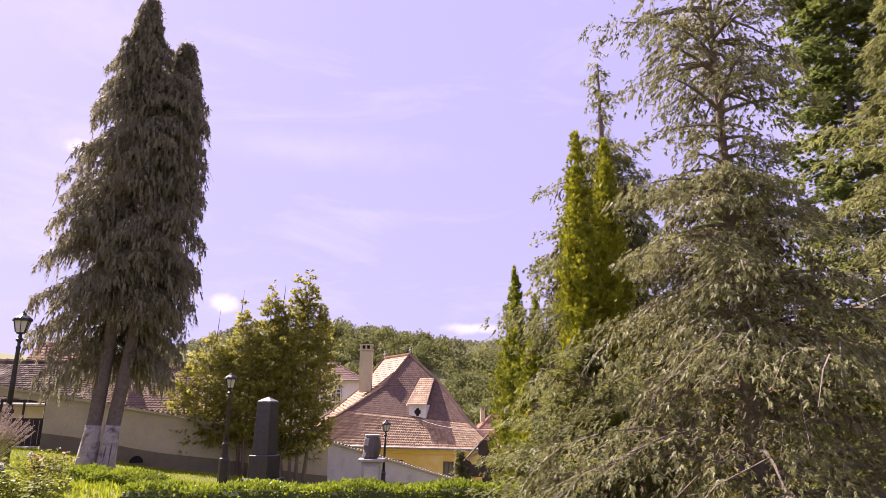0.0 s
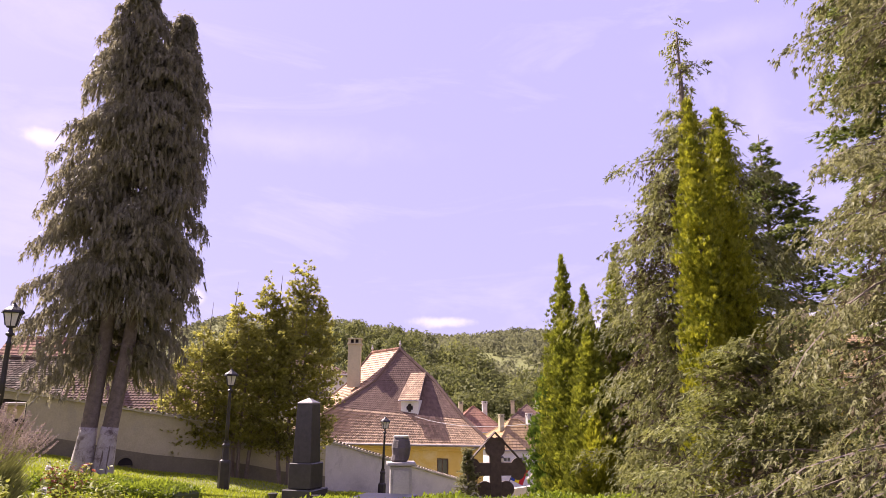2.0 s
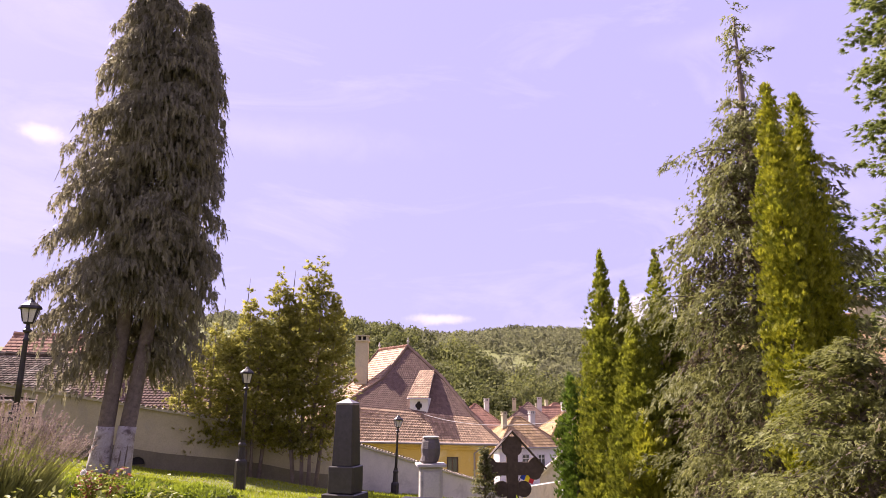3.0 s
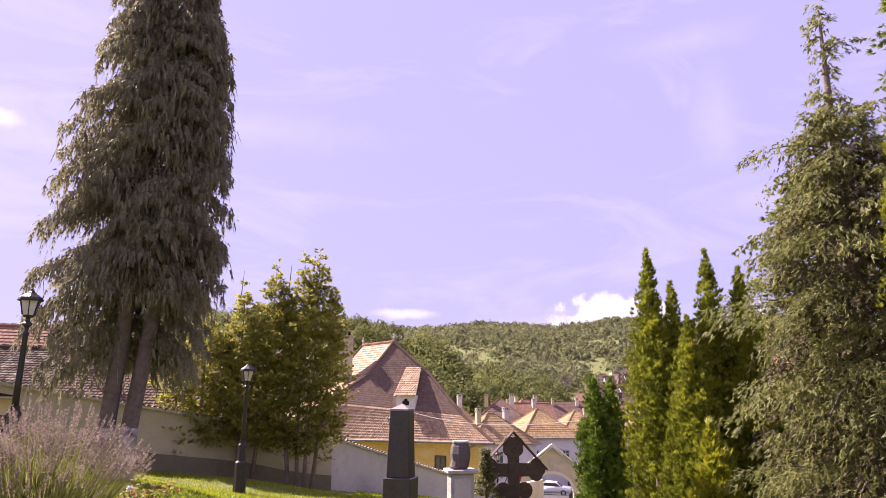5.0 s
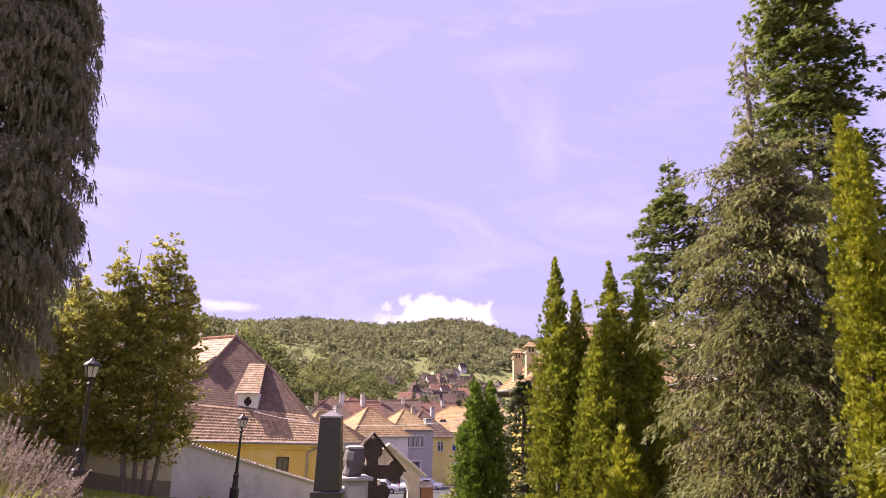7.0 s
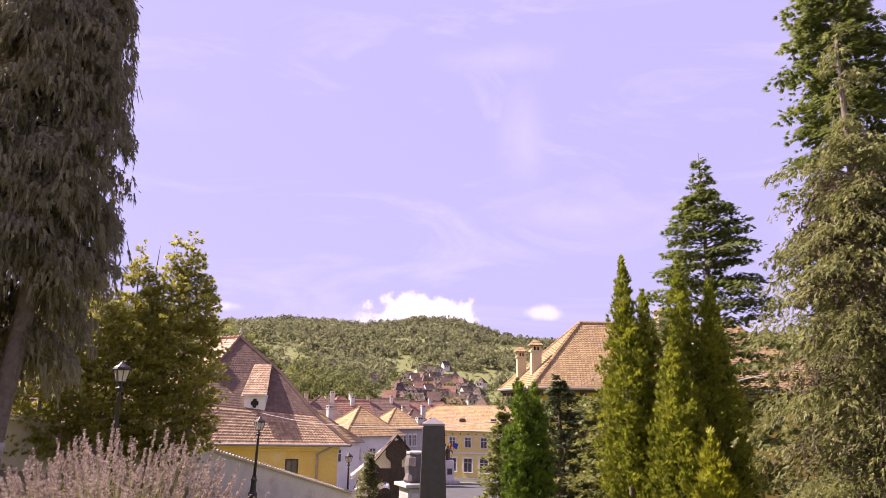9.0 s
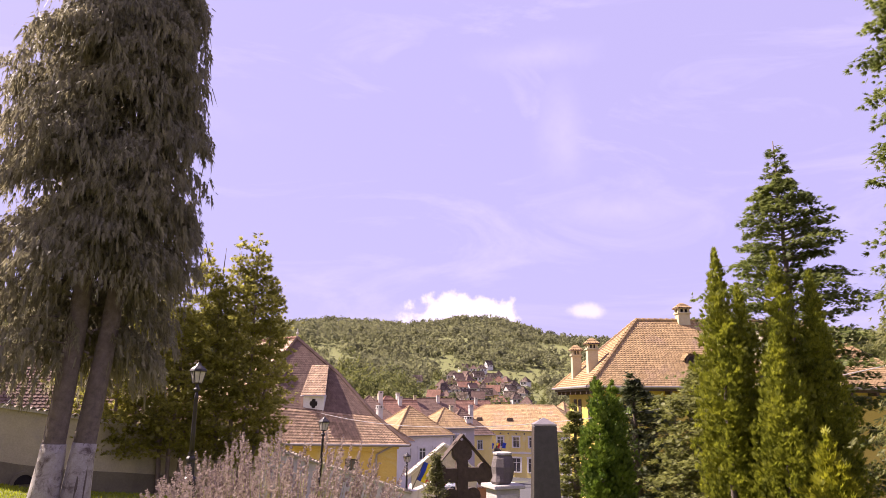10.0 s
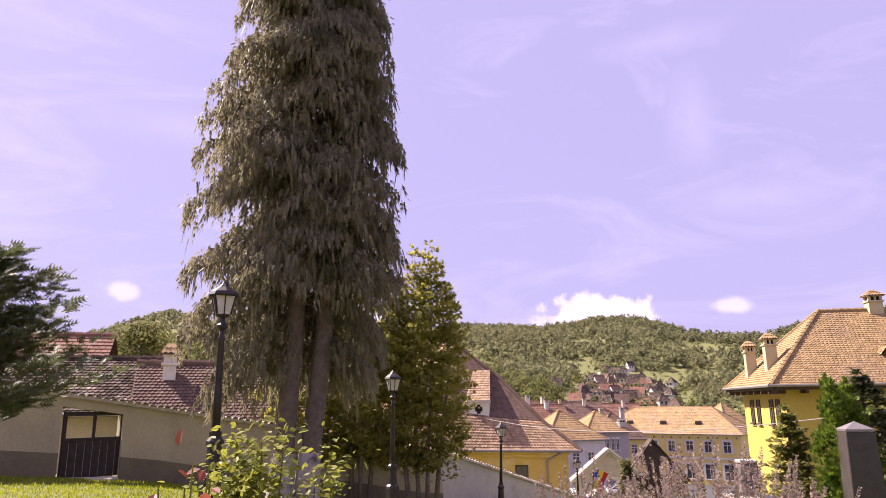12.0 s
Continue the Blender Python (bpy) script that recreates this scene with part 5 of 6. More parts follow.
def column_crown(gen, z0, z1, profile, count, size, template=SPRAY, rise=0.9, out=0.55, rough=0.16, seed=1.0, x=0.0, y=0.0, lump=1.0):
    """Fronds of an upright crown: profile gives (share of the height, radius)."""
    ps, pr = zip(*profile)
    count, size = int(count * 0.66), size * 1.14
    n = max(12, count // 11)
    h = gen.random(n * 3)
    h = h[gen.random(len(h)) < np.interp(h, ps, pr) / max(pr) + 0.12][:n]
    a = gen.random(len(h)) * 2 * np.pi
    tuft = 1 + gen.normal(0, 0.09 + rough * 0.35, len(h)) + rough * 0.6 * lumps(a, h * (z1 - z0), seed, lump)
    # eleven fronds to a tuft, fanned round its middle
    h, a, tuft = np.repeat(h, 11), np.repeat(a, 11), np.repeat(tuft, 11)
    h = np.clip(h + gen.normal(0, size * 0.55, len(h)) / (z1 - z0), 0, 1)
    r = np.interp(h, ps, pr)
    a = a + gen.normal(0, size * 0.5, len(h)) / np.maximum(r, size)
    depth = 1 - gen.random(len(h)) ** 2.0 * np.minimum(0.7, size * 2.2 / np.maximum(r, 0.05))
    rr = r * depth * tuft + gen.normal(0, 0.015, len(h))
    at = np.c_[x + rr * np.cos(a), y + rr * np.sin(a), z0 + h * (z1 - z0)]
    axis = np.c_[np.cos(a) * out, np.sin(a) * out, np.full(len(h), rise)] + gen.normal(0, 0.28, (len(h), 3))
    side = np.c_[-np.sin(a), np.cos(a), np.zeros(len(h))] + gen.normal(0, 0.55, (len(h), 3))
    normal = np.cross(axis, side)
    return stamp(template, at - unit(axis) * size * 0.5, axis, normal + 0.01, size * gen.uniform(0.6, 1.35, len(h)))


def branch_crown(gen, levels, per, droop, size, template, fan, hang=0.0, spread=0.35, x=0.0, y=0.0, lift=0.1, wild=0.10, twigs=9, flat=0.7):
    """Fronds on side twigs of real limbs. levels: (height, reach, share of the fronds) of each whorl; per: limbs a whorl; fan: fronds a limb; spread: length of the
    twigs against their limb; flat: how far the fronds lean from lying level. Also gives the lines of the limbs and of the twigs."""
    out, limbs, sprigs = [], [], []
    for z, reach, *thin in levels:
        share = thin[0] if thin else 1.0
        a0 = gen.random() * 6.28
        count = per if share > 0.5 else max(3, int(per * share * 2))
        for k in range(count):
            a = a0 + k * 6.283 / count + gen.normal(0, 0.28)
            L = reach * gen.uniform(0.55, 1.14)
            zz = z + gen.normal(0, wild)
            dr, li = droop * gen.uniform(0.6, 1.4), lift * gen.uniform(0.5, 1.5)
            ca, sa = math.cos(a), math.sin(a)
            t = np.linspace(0, 1, 6)
            limbs.append(np.c_[x + ca * L * t, y + sa * L * t, zz + L * (li * t - dr * t ** 2)])
            nt = max(3, int(twigs * share * (0.6 + 0.4 * L / max(reach, 0.2))))
            m = max(2, int(fan * share / nt))
            u = np.clip(np.linspace(0.22, 1.0, nt) + gen.normal(0, 0.03, nt), 0.1, 1.0)
            side = np.where(np.arange(nt) % 2, 1.0, -1.0)
            side[-1] = 0.05
            bend = side * gen.uniform(0.5, 1.05, nt)
            tl = (spread * L * (1.25 - u) + 0.13 * L) * gen.uniform(0.7, 1.25, nt) + size * 0.4
            dx, dy = np.cos(a + bend), np.sin(a + bend)
            slope = li - 2 * dr * u
            root = np.c_[x + ca * L * u, y + sa * L * u, zz + L * (li * u - dr * u ** 2)]
            v = (np.arange(m) + gen.random((nt, m))) / m
            sag = (droop * 0.6 + hang * 0.35) * tl
            at = np.stack([root[:, 0:1] + dx[:, None] * tl[:, None] * v, root[:, 1:2] + dy[:, None] * tl[:, None] * v,
                           root[:, 2:3] + slope[:, None] * tl[:, None] * v * 0.7 - sag[:, None] * v ** 2], -1) + gen.normal(0, 0.22 * size + 0.012, (nt, m, 3))
            turn = np.where(np.arange(m) % 2, 1.0, -1.0)[None] * gen.uniform(0.3, 1.0, (nt, m)) * (1.1 - 0.6 * v)
            face = (a + bend)[:, None] + turn
            rise = slope[:, None] * 0.7 - 2 * (sag / tl)[:, None] * v - hang * gen.uniform(0.4, 1.5, (nt, m))
            axis = np.stack([np.cos(face), np.sin(face), rise], -1) + gen.normal(0, 0.16, (nt, m, 3))
            normal = np.concatenate([gen.normal(0, flat, (nt, m, 2)), np.ones((nt, m, 1))], -1)
            shape = template[gen.integers(len(template))] if isinstance(template, list) else template
            out.append(stamp(shape, at.reshape(-1, 3), axis.reshape(-1, 3), normal.reshape(-1, 3), size * gen.uniform(0.5, 1.35, nt * m)))
            for q in range(0, nt, 2):
                w = np.array([0.0, 0.5, 1.0]) * tl[q]
                sprigs.append(np.c_[root[q, 0] + dx[q] * w, root[q, 1] + dy[q] * w, root[q, 2] + slope[q] * w * 0.7 - sag[q] * np.array([0, 0.25, 1.0])])
    return np.concatenate(out), limbs, sprigs


def weeping_crown(gen, boughs):
    """Boughs that arch out and droop, each a pad of sprays with tassels hanging from it. boughs: (x, y, z, bearing, length, pad's half width)."""
    out, limbs = [], []
    for x, y, z, a, L, wide in boughs:
        ca, sa = math.cos(a), math.sin(a)
        li, dr = gen.uniform(0.4, 0.65), gen.uniform(0.6, 0.95)
        t = np.linspace(0, 1, 6)
        limbs.append(np.c_[x + ca * L * t, y + sa * L * t, z + L * (li * t - dr * t ** 2)])
        n = int(150 * (0.45 + L * 0.4) * (0.6 + wide))
        u = 1.06 - 0.78 * gen.random(n) ** 1.15
        o = np.clip(gen.normal(0, 0.5, n), -1.1, 1.1) * wide * (0.85 + 0.35 * np.sin(np.clip(u, 0, 1) * math.pi))
        at = np.c_[x + ca * L * u - sa * o, y + sa * L * u + ca * o, z + L * (li * u - dr * u ** 2) - 0.8 * o ** 2 / wide + gen.normal(0, 0.05, n)]
        low = 0.7 + 0.8 * np.abs(o) / wide + 0.7 * np.clip(u - 0.75, 0, 1)
        axis = np.c_[ca * 0.1 - sa * o * 0.25, sa * 0.1 + ca * o * 0.25, np.full(n, -1.0)] + gen.normal(0, 0.14, (n, 3))
        turn = gen.random(n) * 6.283
        out.append(stamp(HANG, at, axis, np.c_[np.cos(turn), np.sin(turn), np.zeros(n)], 0.23 * low * gen.uniform(0.55, 1.35, n), 0.26 * gen.uniform(0.7, 1.3, n)))
        # short sprays over the arch of the pad
        k = n // 3
        up = at[:k] + np.c_[gen.normal(0, 0.05, (k, 2)), gen.uniform(0.0, 0.07, k)]
        axis = np.c_[ca - sa * o[:k] * 1.6, sa + ca * o[:k] * 1.6, li - 2 * dr * u[:k] - 0.35] + gen.normal(0, 0.35, (k, 3))
        out.append(stamp(DROOP, up, axis, np.c_[gen.normal(0, 0.4, (k, 2)), np.ones(k)], 0.13 * gen.uniform(0.6, 1.3, k)))
    return np.concatenate(out), limbs


def limb_mesh(limbs, parent, r, material=None, every=1):
    bm = bmesh.new()
    for l in limbs[::every]:
        add_tube(bm, [tuple(p) for p in l[:5]], [r, r * 0.8, r * 0.6, r * 0.45, r * 0.25], 4)
    return tagged(part("branchwork", bm, material or M["bark"], parent), kind="stuff")


# the great weeping cypress with two limewashed stems
def great_tree():
    g = np.random.default_rng(21)
    z = ground(-9.1, 18.5)
    t = thing("weeping_cypress", pose(-9.15, 18.6, z), "tall dark weeping cypress with twin limewashed stems", "tree")
    stems = [[(-0.34, -0.05, -0.3), (-0.27, 0, 0.9), (-0.12, 0.0, 3.2), (-0.1, 0.15, 7.0), (-0.2, 0.25, 10.5), (-0.28, 0.35, 13.8)],
             [(0.14, 0.08, -0.3), (0.20, 0.1, 0.9), (0.40, 0.2, 3.2), (0.55, 0.55, 7.0), (0.58, 0.95, 10.5), (0.58, 1.3, 13.1)]]
    for s in stems:
        trunk(s, [0.27, 0.20, 0.17, 0.13, 0.08, 0.03], t)
        lime = [s[0], tuple(Vector(s[0]).lerp(Vector(s[1]), 0.55)), s[1], tuple(Vector(s[1]).lerp(Vector(s[2]), 0.09))]
        trunk(lime, [0.285, 0.24, 0.215, 0.20], t, M["limewash"], "limewash", 11)
    # crown radius by height, over the middle of the two stems; the tips fork
    zs, rs = zip((2.2, 1.7), (3.2, 2.0), (4.5, 2.1), (6.0, 2.1), (7.5, 2.0), (9.0, 1.85), (10.5, 1.65), (11.6, 1.4))
    boughs = []
    h = 2.35
    while h < 11.3:
        r = float(np.interp(h, zs, rs))
        lean = 0.05 + h * 0.018
        for k in range(9 if h < 9 else 8):
            a = k * 6.283 / 9 + h * 2.4 + g.normal(0, 0.25)
            reach = r * g.uniform(0.74, 1.0) * (1.0 + 0.16 * math.cos(a - 3.4))
            # the underside is open on the side of the lawn, where the stems show
            if h < 3.9 and math.cos(a + 1.35) > 0.4:
                continue
            boughs.append((lean, h * 0.07, h + reach * 0.25 + g.normal(0, 0.12), a, reach, g.uniform(0.42, 0.75)))
        h += 0.37
    for cx, cy, lo, hi, wide in ((-0.28, 0.35, 10.9, 14.3, 1.0), (0.58, 1.3, 10.9, 13.5, 0.85)):
        h = lo
        while h < hi:
            for k in range(6):
                a = k * 1.047 + h * 3.1 + g.normal(0, 0.2)
                boughs.append((cx, cy, h, a, wide * g.uniform(0.6, 1.1) * min(1.0, (hi - h) / 2.4 + 0.12), g.uniform(0.18, 0.36)))
            h += 0.34
    v, lines = weeping_crown(g, boughs)
    quads("crown", v, M["weeping"], t, "curtains of drooping dark grey-green sprays", 3)
    # shaded growth near the stems, with gaps
    inner = [(cx, cy, z, a, L * 0.5, w) for cx, cy, z, a, L, w in boughs if g.random() < 0.32]
    v, _ = weeping_crown(g, inner)
    tagged(quads("inner_growth", v, M["weeping"], t, "shaded inner sprays", 3), kind="stuff")
    limb_mesh(lines, t, 0.03, None, 2)


great_tree()


def thuja(x, y, top, radius, n, mat_name, label, seed, low=0.3, tops=((0, 0, 1.0),), stems=3, size=0.22, group="", base=None, rough=0.16, lump=1.4):
    z = ground(x, y) if base is None else base
    t = thing("thuja", pose(x, y, z), label, "tree", group)
    g = np.random.default_rng(seed)
    H = top - z
    fol = []
    for dx, dy, k, *wide in tops:
        rad = radius * (wide[0] if wide else 1.0)
        prof = [(0, rad * 0.62), (0.12, rad * 0.95), (0.35, rad), (0.6, rad * 0.78), (0.8, rad * 0.47), (0.93, rad * 0.2), (1, 0.02)]
        if lump > 2:
            prof = [(0, rad * 0.6), (0.15, rad * 0.95), (0.4, rad * 1.05), (0.65, rad * 0.9), (0.82, rad * 0.62), (0.93, rad * 0.34), (1, 0.04)]
        fol.append(column_crown(g, low, H * k, prof, int(n / len(tops)), size, SPRAY, 0.95, 0.5, rough, seed + dx * 3, dx, dy, lump))
        fol.append(column_crown(g, low, H * k * 0.93, [(a, b * 0.6) for a, b in prof], int(n / len(tops) * 0.22), size * 1.5, SPRAY, 0.8, 0.7, 0.1, seed, dx, dy))
    quads("crown", np.concatenate(fol), M[mat_name], t, "", 3)
    for i in range(stems):
        a = 6.28 * i / stems + seed
        s = 0.28 * radius if stems > 1 else 0.0
        dx, dy, k = tops[i % len(tops)][:3]
        trunk([(s * 0.9 * math.cos(a), s * 0.9 * math.sin(a), -0.3), (s * 1.3 * math.cos(a) + dx * 0.3, s * 1.3 * math.sin(a) + dy * 0.3, low + 0.9), (dx, dy, H * k * 0.9)], [0.085, 0.06, 0.012], t, M["palebark"] if stems > 1 else None, sides=7)
    return t


# columns of thuja beyond the graves
GC = "row of columnar thujas"
for x, y, top, r, n, s in ((1.55, 14.34, 4.68, 0.50, 9500, 11), (1.97, 14.3, 4.08, 0.42, 5000, 12), (2.48, 13.91, 4.60, 0.50, 9500, 13), (2.95, 13.65, 4.24, 0.48, 8000, 14), (1.78, 13.35, 3.30, 0.48, 9000, 15), (3.4, 13.9, 3.4, 0.5, 3600, 16)):
    thuja(x, y, top, r, int(n * 1.25), "column", "slim columnar thuja, sunlit yellow-green on one side", s, 0.1, ((0, 0, 1.0),), 1, 0.078, GC, None, 0.2)
thuja(2.2, 19.3, 2.62, 0.44, 9000, "green", "small bright green thuja with two tips", 17, 0.05, ((-0.14, 0, 1.0), (0.36, 0.1, 0.96)), 1, 0.10, "", None, 0.2, 2.4)
thuja(1.74, 8.3, 5.2, 0.27, 17000, "gold", "slim golden thuja column", 18, 0.1, ((0, 0, 1.0),), 1, 0.055, "golden thujas", None, 0.26, 2.4)
thuja(2.15, 8.45, 5.15, 0.28, 17000, "gold", "slim golden thuja column", 19, 0.1, ((0, 0, 1.0),), 1, 0.055, "golden thujas", None, 0.26, 2.4)
thuja(1.55, 12.4, 1.6, 0.42, 2600, "gold", "low golden thuja at the foot of the columns", 20, 0.05, ((0, 0, 1.0),), 1, 0.12)


def fir(x, y, top, reach, whorls, per, fan, size, mat_name, label, seed, low=0.4, droop=0.22, name="fir_tree", power=0.85, lift=0.12, template=SPRAY, hang=0.0, spread=0.35, trunk_r=0.16, profile=None, inner=0, twigs=9, pale=False, tip=0.0):
    """A conifer of whorled limbs. profile: (height, reach, share of the fronds) steps in place of a cone; inner: brown fronds a limb; tip: how far the leader stands clear."""
    z = ground(x, y)
    t = thing(name, pose(x, y, z), label, "tree")
    g = np.random.default_rng(seed)
    H = top - z
    levels = []
    for i in range(whorls):
        k = i / (whorls - 1)
        h = low + (H - low - tip) * k
        if profile:
            ph, pr, ps = zip(*profile)
            levels.append((h, np.interp(h + z, ph, pr) * (1 + 0.13 * math.sin(i * 2.4 + seed)), np.interp(h + z, ph, ps)))
        else:
            levels.append((h, max(0.12, reach * (1 - k) ** power * (1 + 0.16 * math.sin(i * 2.4 + seed)))))
    v, lines, sprigs = branch_crown(g, levels, per, droop, size, template, fan, hang, spread, 0, 0, lift, 0.10, twigs)
    quads("crown", v, M[mat_name], t, "", 3)
    if inner:
        v, _, _ = branch_crown(g, [(a, b * 0.72) for a, b, *c in levels if not c or c[0] > 0.84], per, droop, size * 1.1, SPRIGS, inner, hang, spread * 1.2, 0, 0, lift, 0.10, twigs)
        tagged(quads("inner_growth", v, M["innertwig"], t, "brown dying inner growth", 3), kind="stuff")
    limb_mesh(lines, t, 0.012 + reach * 0.005, None, 1 if per * whorls < 300 else 2)
    if pale:
        verts, faces = [], []
        for p in sprigs[::2]:
            for q0, q1, r0, r1 in ((p[0], p[1], 0.005, 0.004), (p[1], p[2], 0.004, 0.0015)):
                s0 = len(verts)
                for c, r in ((q0, r0), (q1, r1)):
                    verts += [c + np.array([r, 0, r * 0.5]), c + np.array([-r, r, 0]), c + np.array([0, -r, -r])]
                faces += [(s0 + i, s0 + (i + 1) % 3, s0 + 3 + (i + 1) % 3, s0 + 3 + i) for i in range(3)]
        tagged(pydata("twigwork", verts, faces, M["deadtwig"], t, "pale bare twigs"), kind="stuff")
    trunk([(0, 0, -0.3), (0.02, 0, H * 0.4), (0, 0, H * 0.8), (0, 0, H)], [trunk_r, trunk_r * 0.7, trunk_r * 0.3, 0.012], t)
    return t


fir(9.22, 20.08, 9.95, 3.2, 27, 8, 118, 0.17, "fir", "dark green fir with tiered boughs", 31, 0.8, 0.2, lift=0.34, spread=0.42, twigs=12, tip=0.28,
    profile=((-2, 3.2, 1), (2.6, 2.6, 1), (5.6, 1.7, 1), (7.6, 0.95, 0.85), (8.7, 0.45, 0.45), (9.3, 0.18, 0.16), (10, 0.05, 0.08)))
fir(10.3, 15.6, 19.0, 1.95, 50, 8, 92, 0.19, "fir", "very tall dark fir with tiered boughs", 32, 0.8, 0.24, power=0.5, lift=0.26, spread=0.42, twigs=11)
fir(12.5, 12.5, 15.0, 3.4, 26, 7, 60, 0.3, "fir", "tall dark fir beside the path", 36, 0.8, 0.16, power=0.7, lift=0.14)
fir(1.55, 7.15, 2.0, 1.3, 13, 8, 190, 0.075, "dull", "low bushy yellow-green cypress before the golden columns", 43, 0.05, 0.2, "cypress", 0.45, 0.4, SPRIGS, 0.25, 0.42, 0.05, inner=24, twigs=12)
# grey-green cypress with a thin leader and nodding sprays
fir(2.62, 10.4, 7.4, 2.0, 42, 7, 150, 0.115, "deep", "grey-green drooping cypress with a thin bare leader", 33, 0.15, 0.5, "cypress", 0.95, 0.4, SPRIGS, 0.45, 0.30, 0.16,
    ((-1, 1.7, 1), (1.5, 1.5, 1), (3.6, 1.2, 1), (5.1, 0.85, 0.9), (5.7, 0.4, 0.5), (5.95, 0.16, 0.1), (6.3, 0.1, 0.05), (6.6, 0.34, 0.16), (7.0, 0.22, 0.14), (7.4, 0.06, 0.08)), 46, twigs=10)
# two-tiered grey cypress: a wide skirt, a stretch of bare trunk, an open head
fir(2.65, 5.95, 6.9, 2.0, 36, 7, 260, 0.078, "grey", "wide grey-green cypress with nodding silvery sprays", 34, 0.05, 0.42, "cypress", 0.62, 0.34, SPRIGS, 0.5, 0.34, 0.08,
    ((-1, 1.9, 1), (1.2, 1.9, 1), (1.9, 1.65, 1), (2.4, 1.3, 0.95), (3.07, 0.98, 0.85), (3.7, 0.8, 0.7), (3.95, 0.5, 0.4), (4.15, 0.3, 0.12), (4.4, 0.75, 0.55), (4.9, 1.0, 0.55), (5.5, 0.95, 0.5), (6.2, 0.62, 0.4), (6.9, 0.12, 0.2)), 60, twigs=12, pale=True)
fir(5.15, 6.7, 6.4, 2.2, 22, 7, 130, 0.115, "deep", "dark broad cypress behind the grey one", 35, 0.05, 0.30, "cypress", 0.8, 0.2, SPRIGS, 0.3, twigs=11)
fir(4.6, 21.5, 2.45, 1.25, 16, 8, 50, 0.14, "yew", "dull dark conifer below the big house", 37, 0.1, 0.2, "conifer", 0.6, 0.3)
fir(5.5, 19.4, 2.9, 2.0, 20, 8, 90, 0.15, "dull", "bushy dull green conifer behind the columns", 41, 0.1, 0.25, "conifer", 0.55, 0.3)
fir(6.9, 23.8, 2.0, 1.9, 16, 8, 54, 0.17, "dull", "broad dull green conifer on the slope", 38, 0.1, 0.2, "conifer", 0.55, 0.3)
fir(3.75, 23.4, 1.5, 0.85, 16, 8, 54, 0.13, "dull", "slim dull conifer beside the graves", 42, 0.1, 0.15, "conifer", 0.6, 0.35)
fir(0.7, 27.6, 0.02, 0.62, 14, 8, 40, 0.09, "grey", "small blue-grey spruce by the cross", 39, 0.1, 0.12, "spruce", 0.8, 0.25, trunk_r=0.05)
fir(-13.6, 15.6, 4.1, 1.75, 15, 8, 74, 0.19, "yew", "dark spreading yew before the wall", 40, 0.9, 0.06, "yew_tree", 0.5, 0.6, COMB, twigs=11)


# the clump of bushy thujas by the wall: several leaders of upswept limbs on bare stems
def bushy_thuja(x, y, label, seed, leaders, bare=()):
    z = ground(x, y)
    t = thing("thuja", pose(x, y, z), label, "tree", "thuja clump by the wall")
    g = np.random.default_rng(seed)
    fol, lines = [], []
    for dx, dy, top, r, low in leaders:
        H, lo = top - z, low - z
        n = int((H - lo) / 0.2)
        levels = []
        for i in range(n):
            k = i / (n - 1)
            levels.append((lo + (H - lo) * k - 0.35 * r * (1 - k), max(0.06, r * min(1.0, (1 - k) * 1.7) ** 0.85 * min(1.0, 0.62 + 1.5 * k) * (1 + 0.2 * math.sin(i * 1.7 + seed + dx * 9))), min(1.0, 0.25 + 2.2 * (1 - k))))
        v, l, _ = branch_crown(g, levels, 6, 0.12, 0.15, SPRAY, 30, -0.2, 0.40, dx, dy, 0.55, 0.16, 8, 1.3)
        fol.append(v)
        lines += l
        trunk([(dx * 0.45, dy * 0.45, -0.3), (dx * 0.6 + g.normal(0, 0.06), dy * 0.6, lo * 0.8), (dx, dy, lo + (H - lo) * 0.4), (dx, dy, H * 0.97)], [0.085, 0.07, 0.045, 0.008], t, M["palebark"], sides=7)
    quads("crown", np.concatenate(fol), M["thuja"], t, "", 3)
    limb_mesh(lines, t, 0.014, M["palebark"], 2)
    for dx, dy, z0, z1 in bare:
        trunk([(dx, dy, z0 - z), (dx + 0.05, dy, z1 - z)], [0.02, 0.006], t, M["deadtwig"], "bare_leader", 5)
    return t


bushy_thuja(-9.5, 27.5, "bushy yellow-green thuja on bare stems", 3, ((0, 0, 4.75, 1.0, 0.6), (-0.85, -0.1, 3.6, 0.85, 0.4), (0.6, 0.2, 4.3, 0.9, 0.5)), ((0.2, 0, 4.5, 5.7),))
bushy_thuja(-8.0, 27.9, "bushy yellow-green thuja with a tall thin tip", 4, ((-0.35, 0, 5.75, 0.9, 0.9), (0.75, 0, 6.75, 1.0, 0.7), (0.2, -0.4, 4.9, 1.0, 0.6)), ((-0.5, 0, 5.6, 6.6), (1.25, 0, 6.0, 6.9)))
bushy_thuja(-5.95, 27.8, "tall bushy thuja with a lit yellow-green side", 5, ((0.3, 0, 7.3, 1.15, 0.2), (-0.25, 0.15, 7.1, 1.0, 0.4), (-0.85, 0, 5.9, 0.95, 0.3), (0.85, 0.1, 5.9, 0.8, 0.6)))


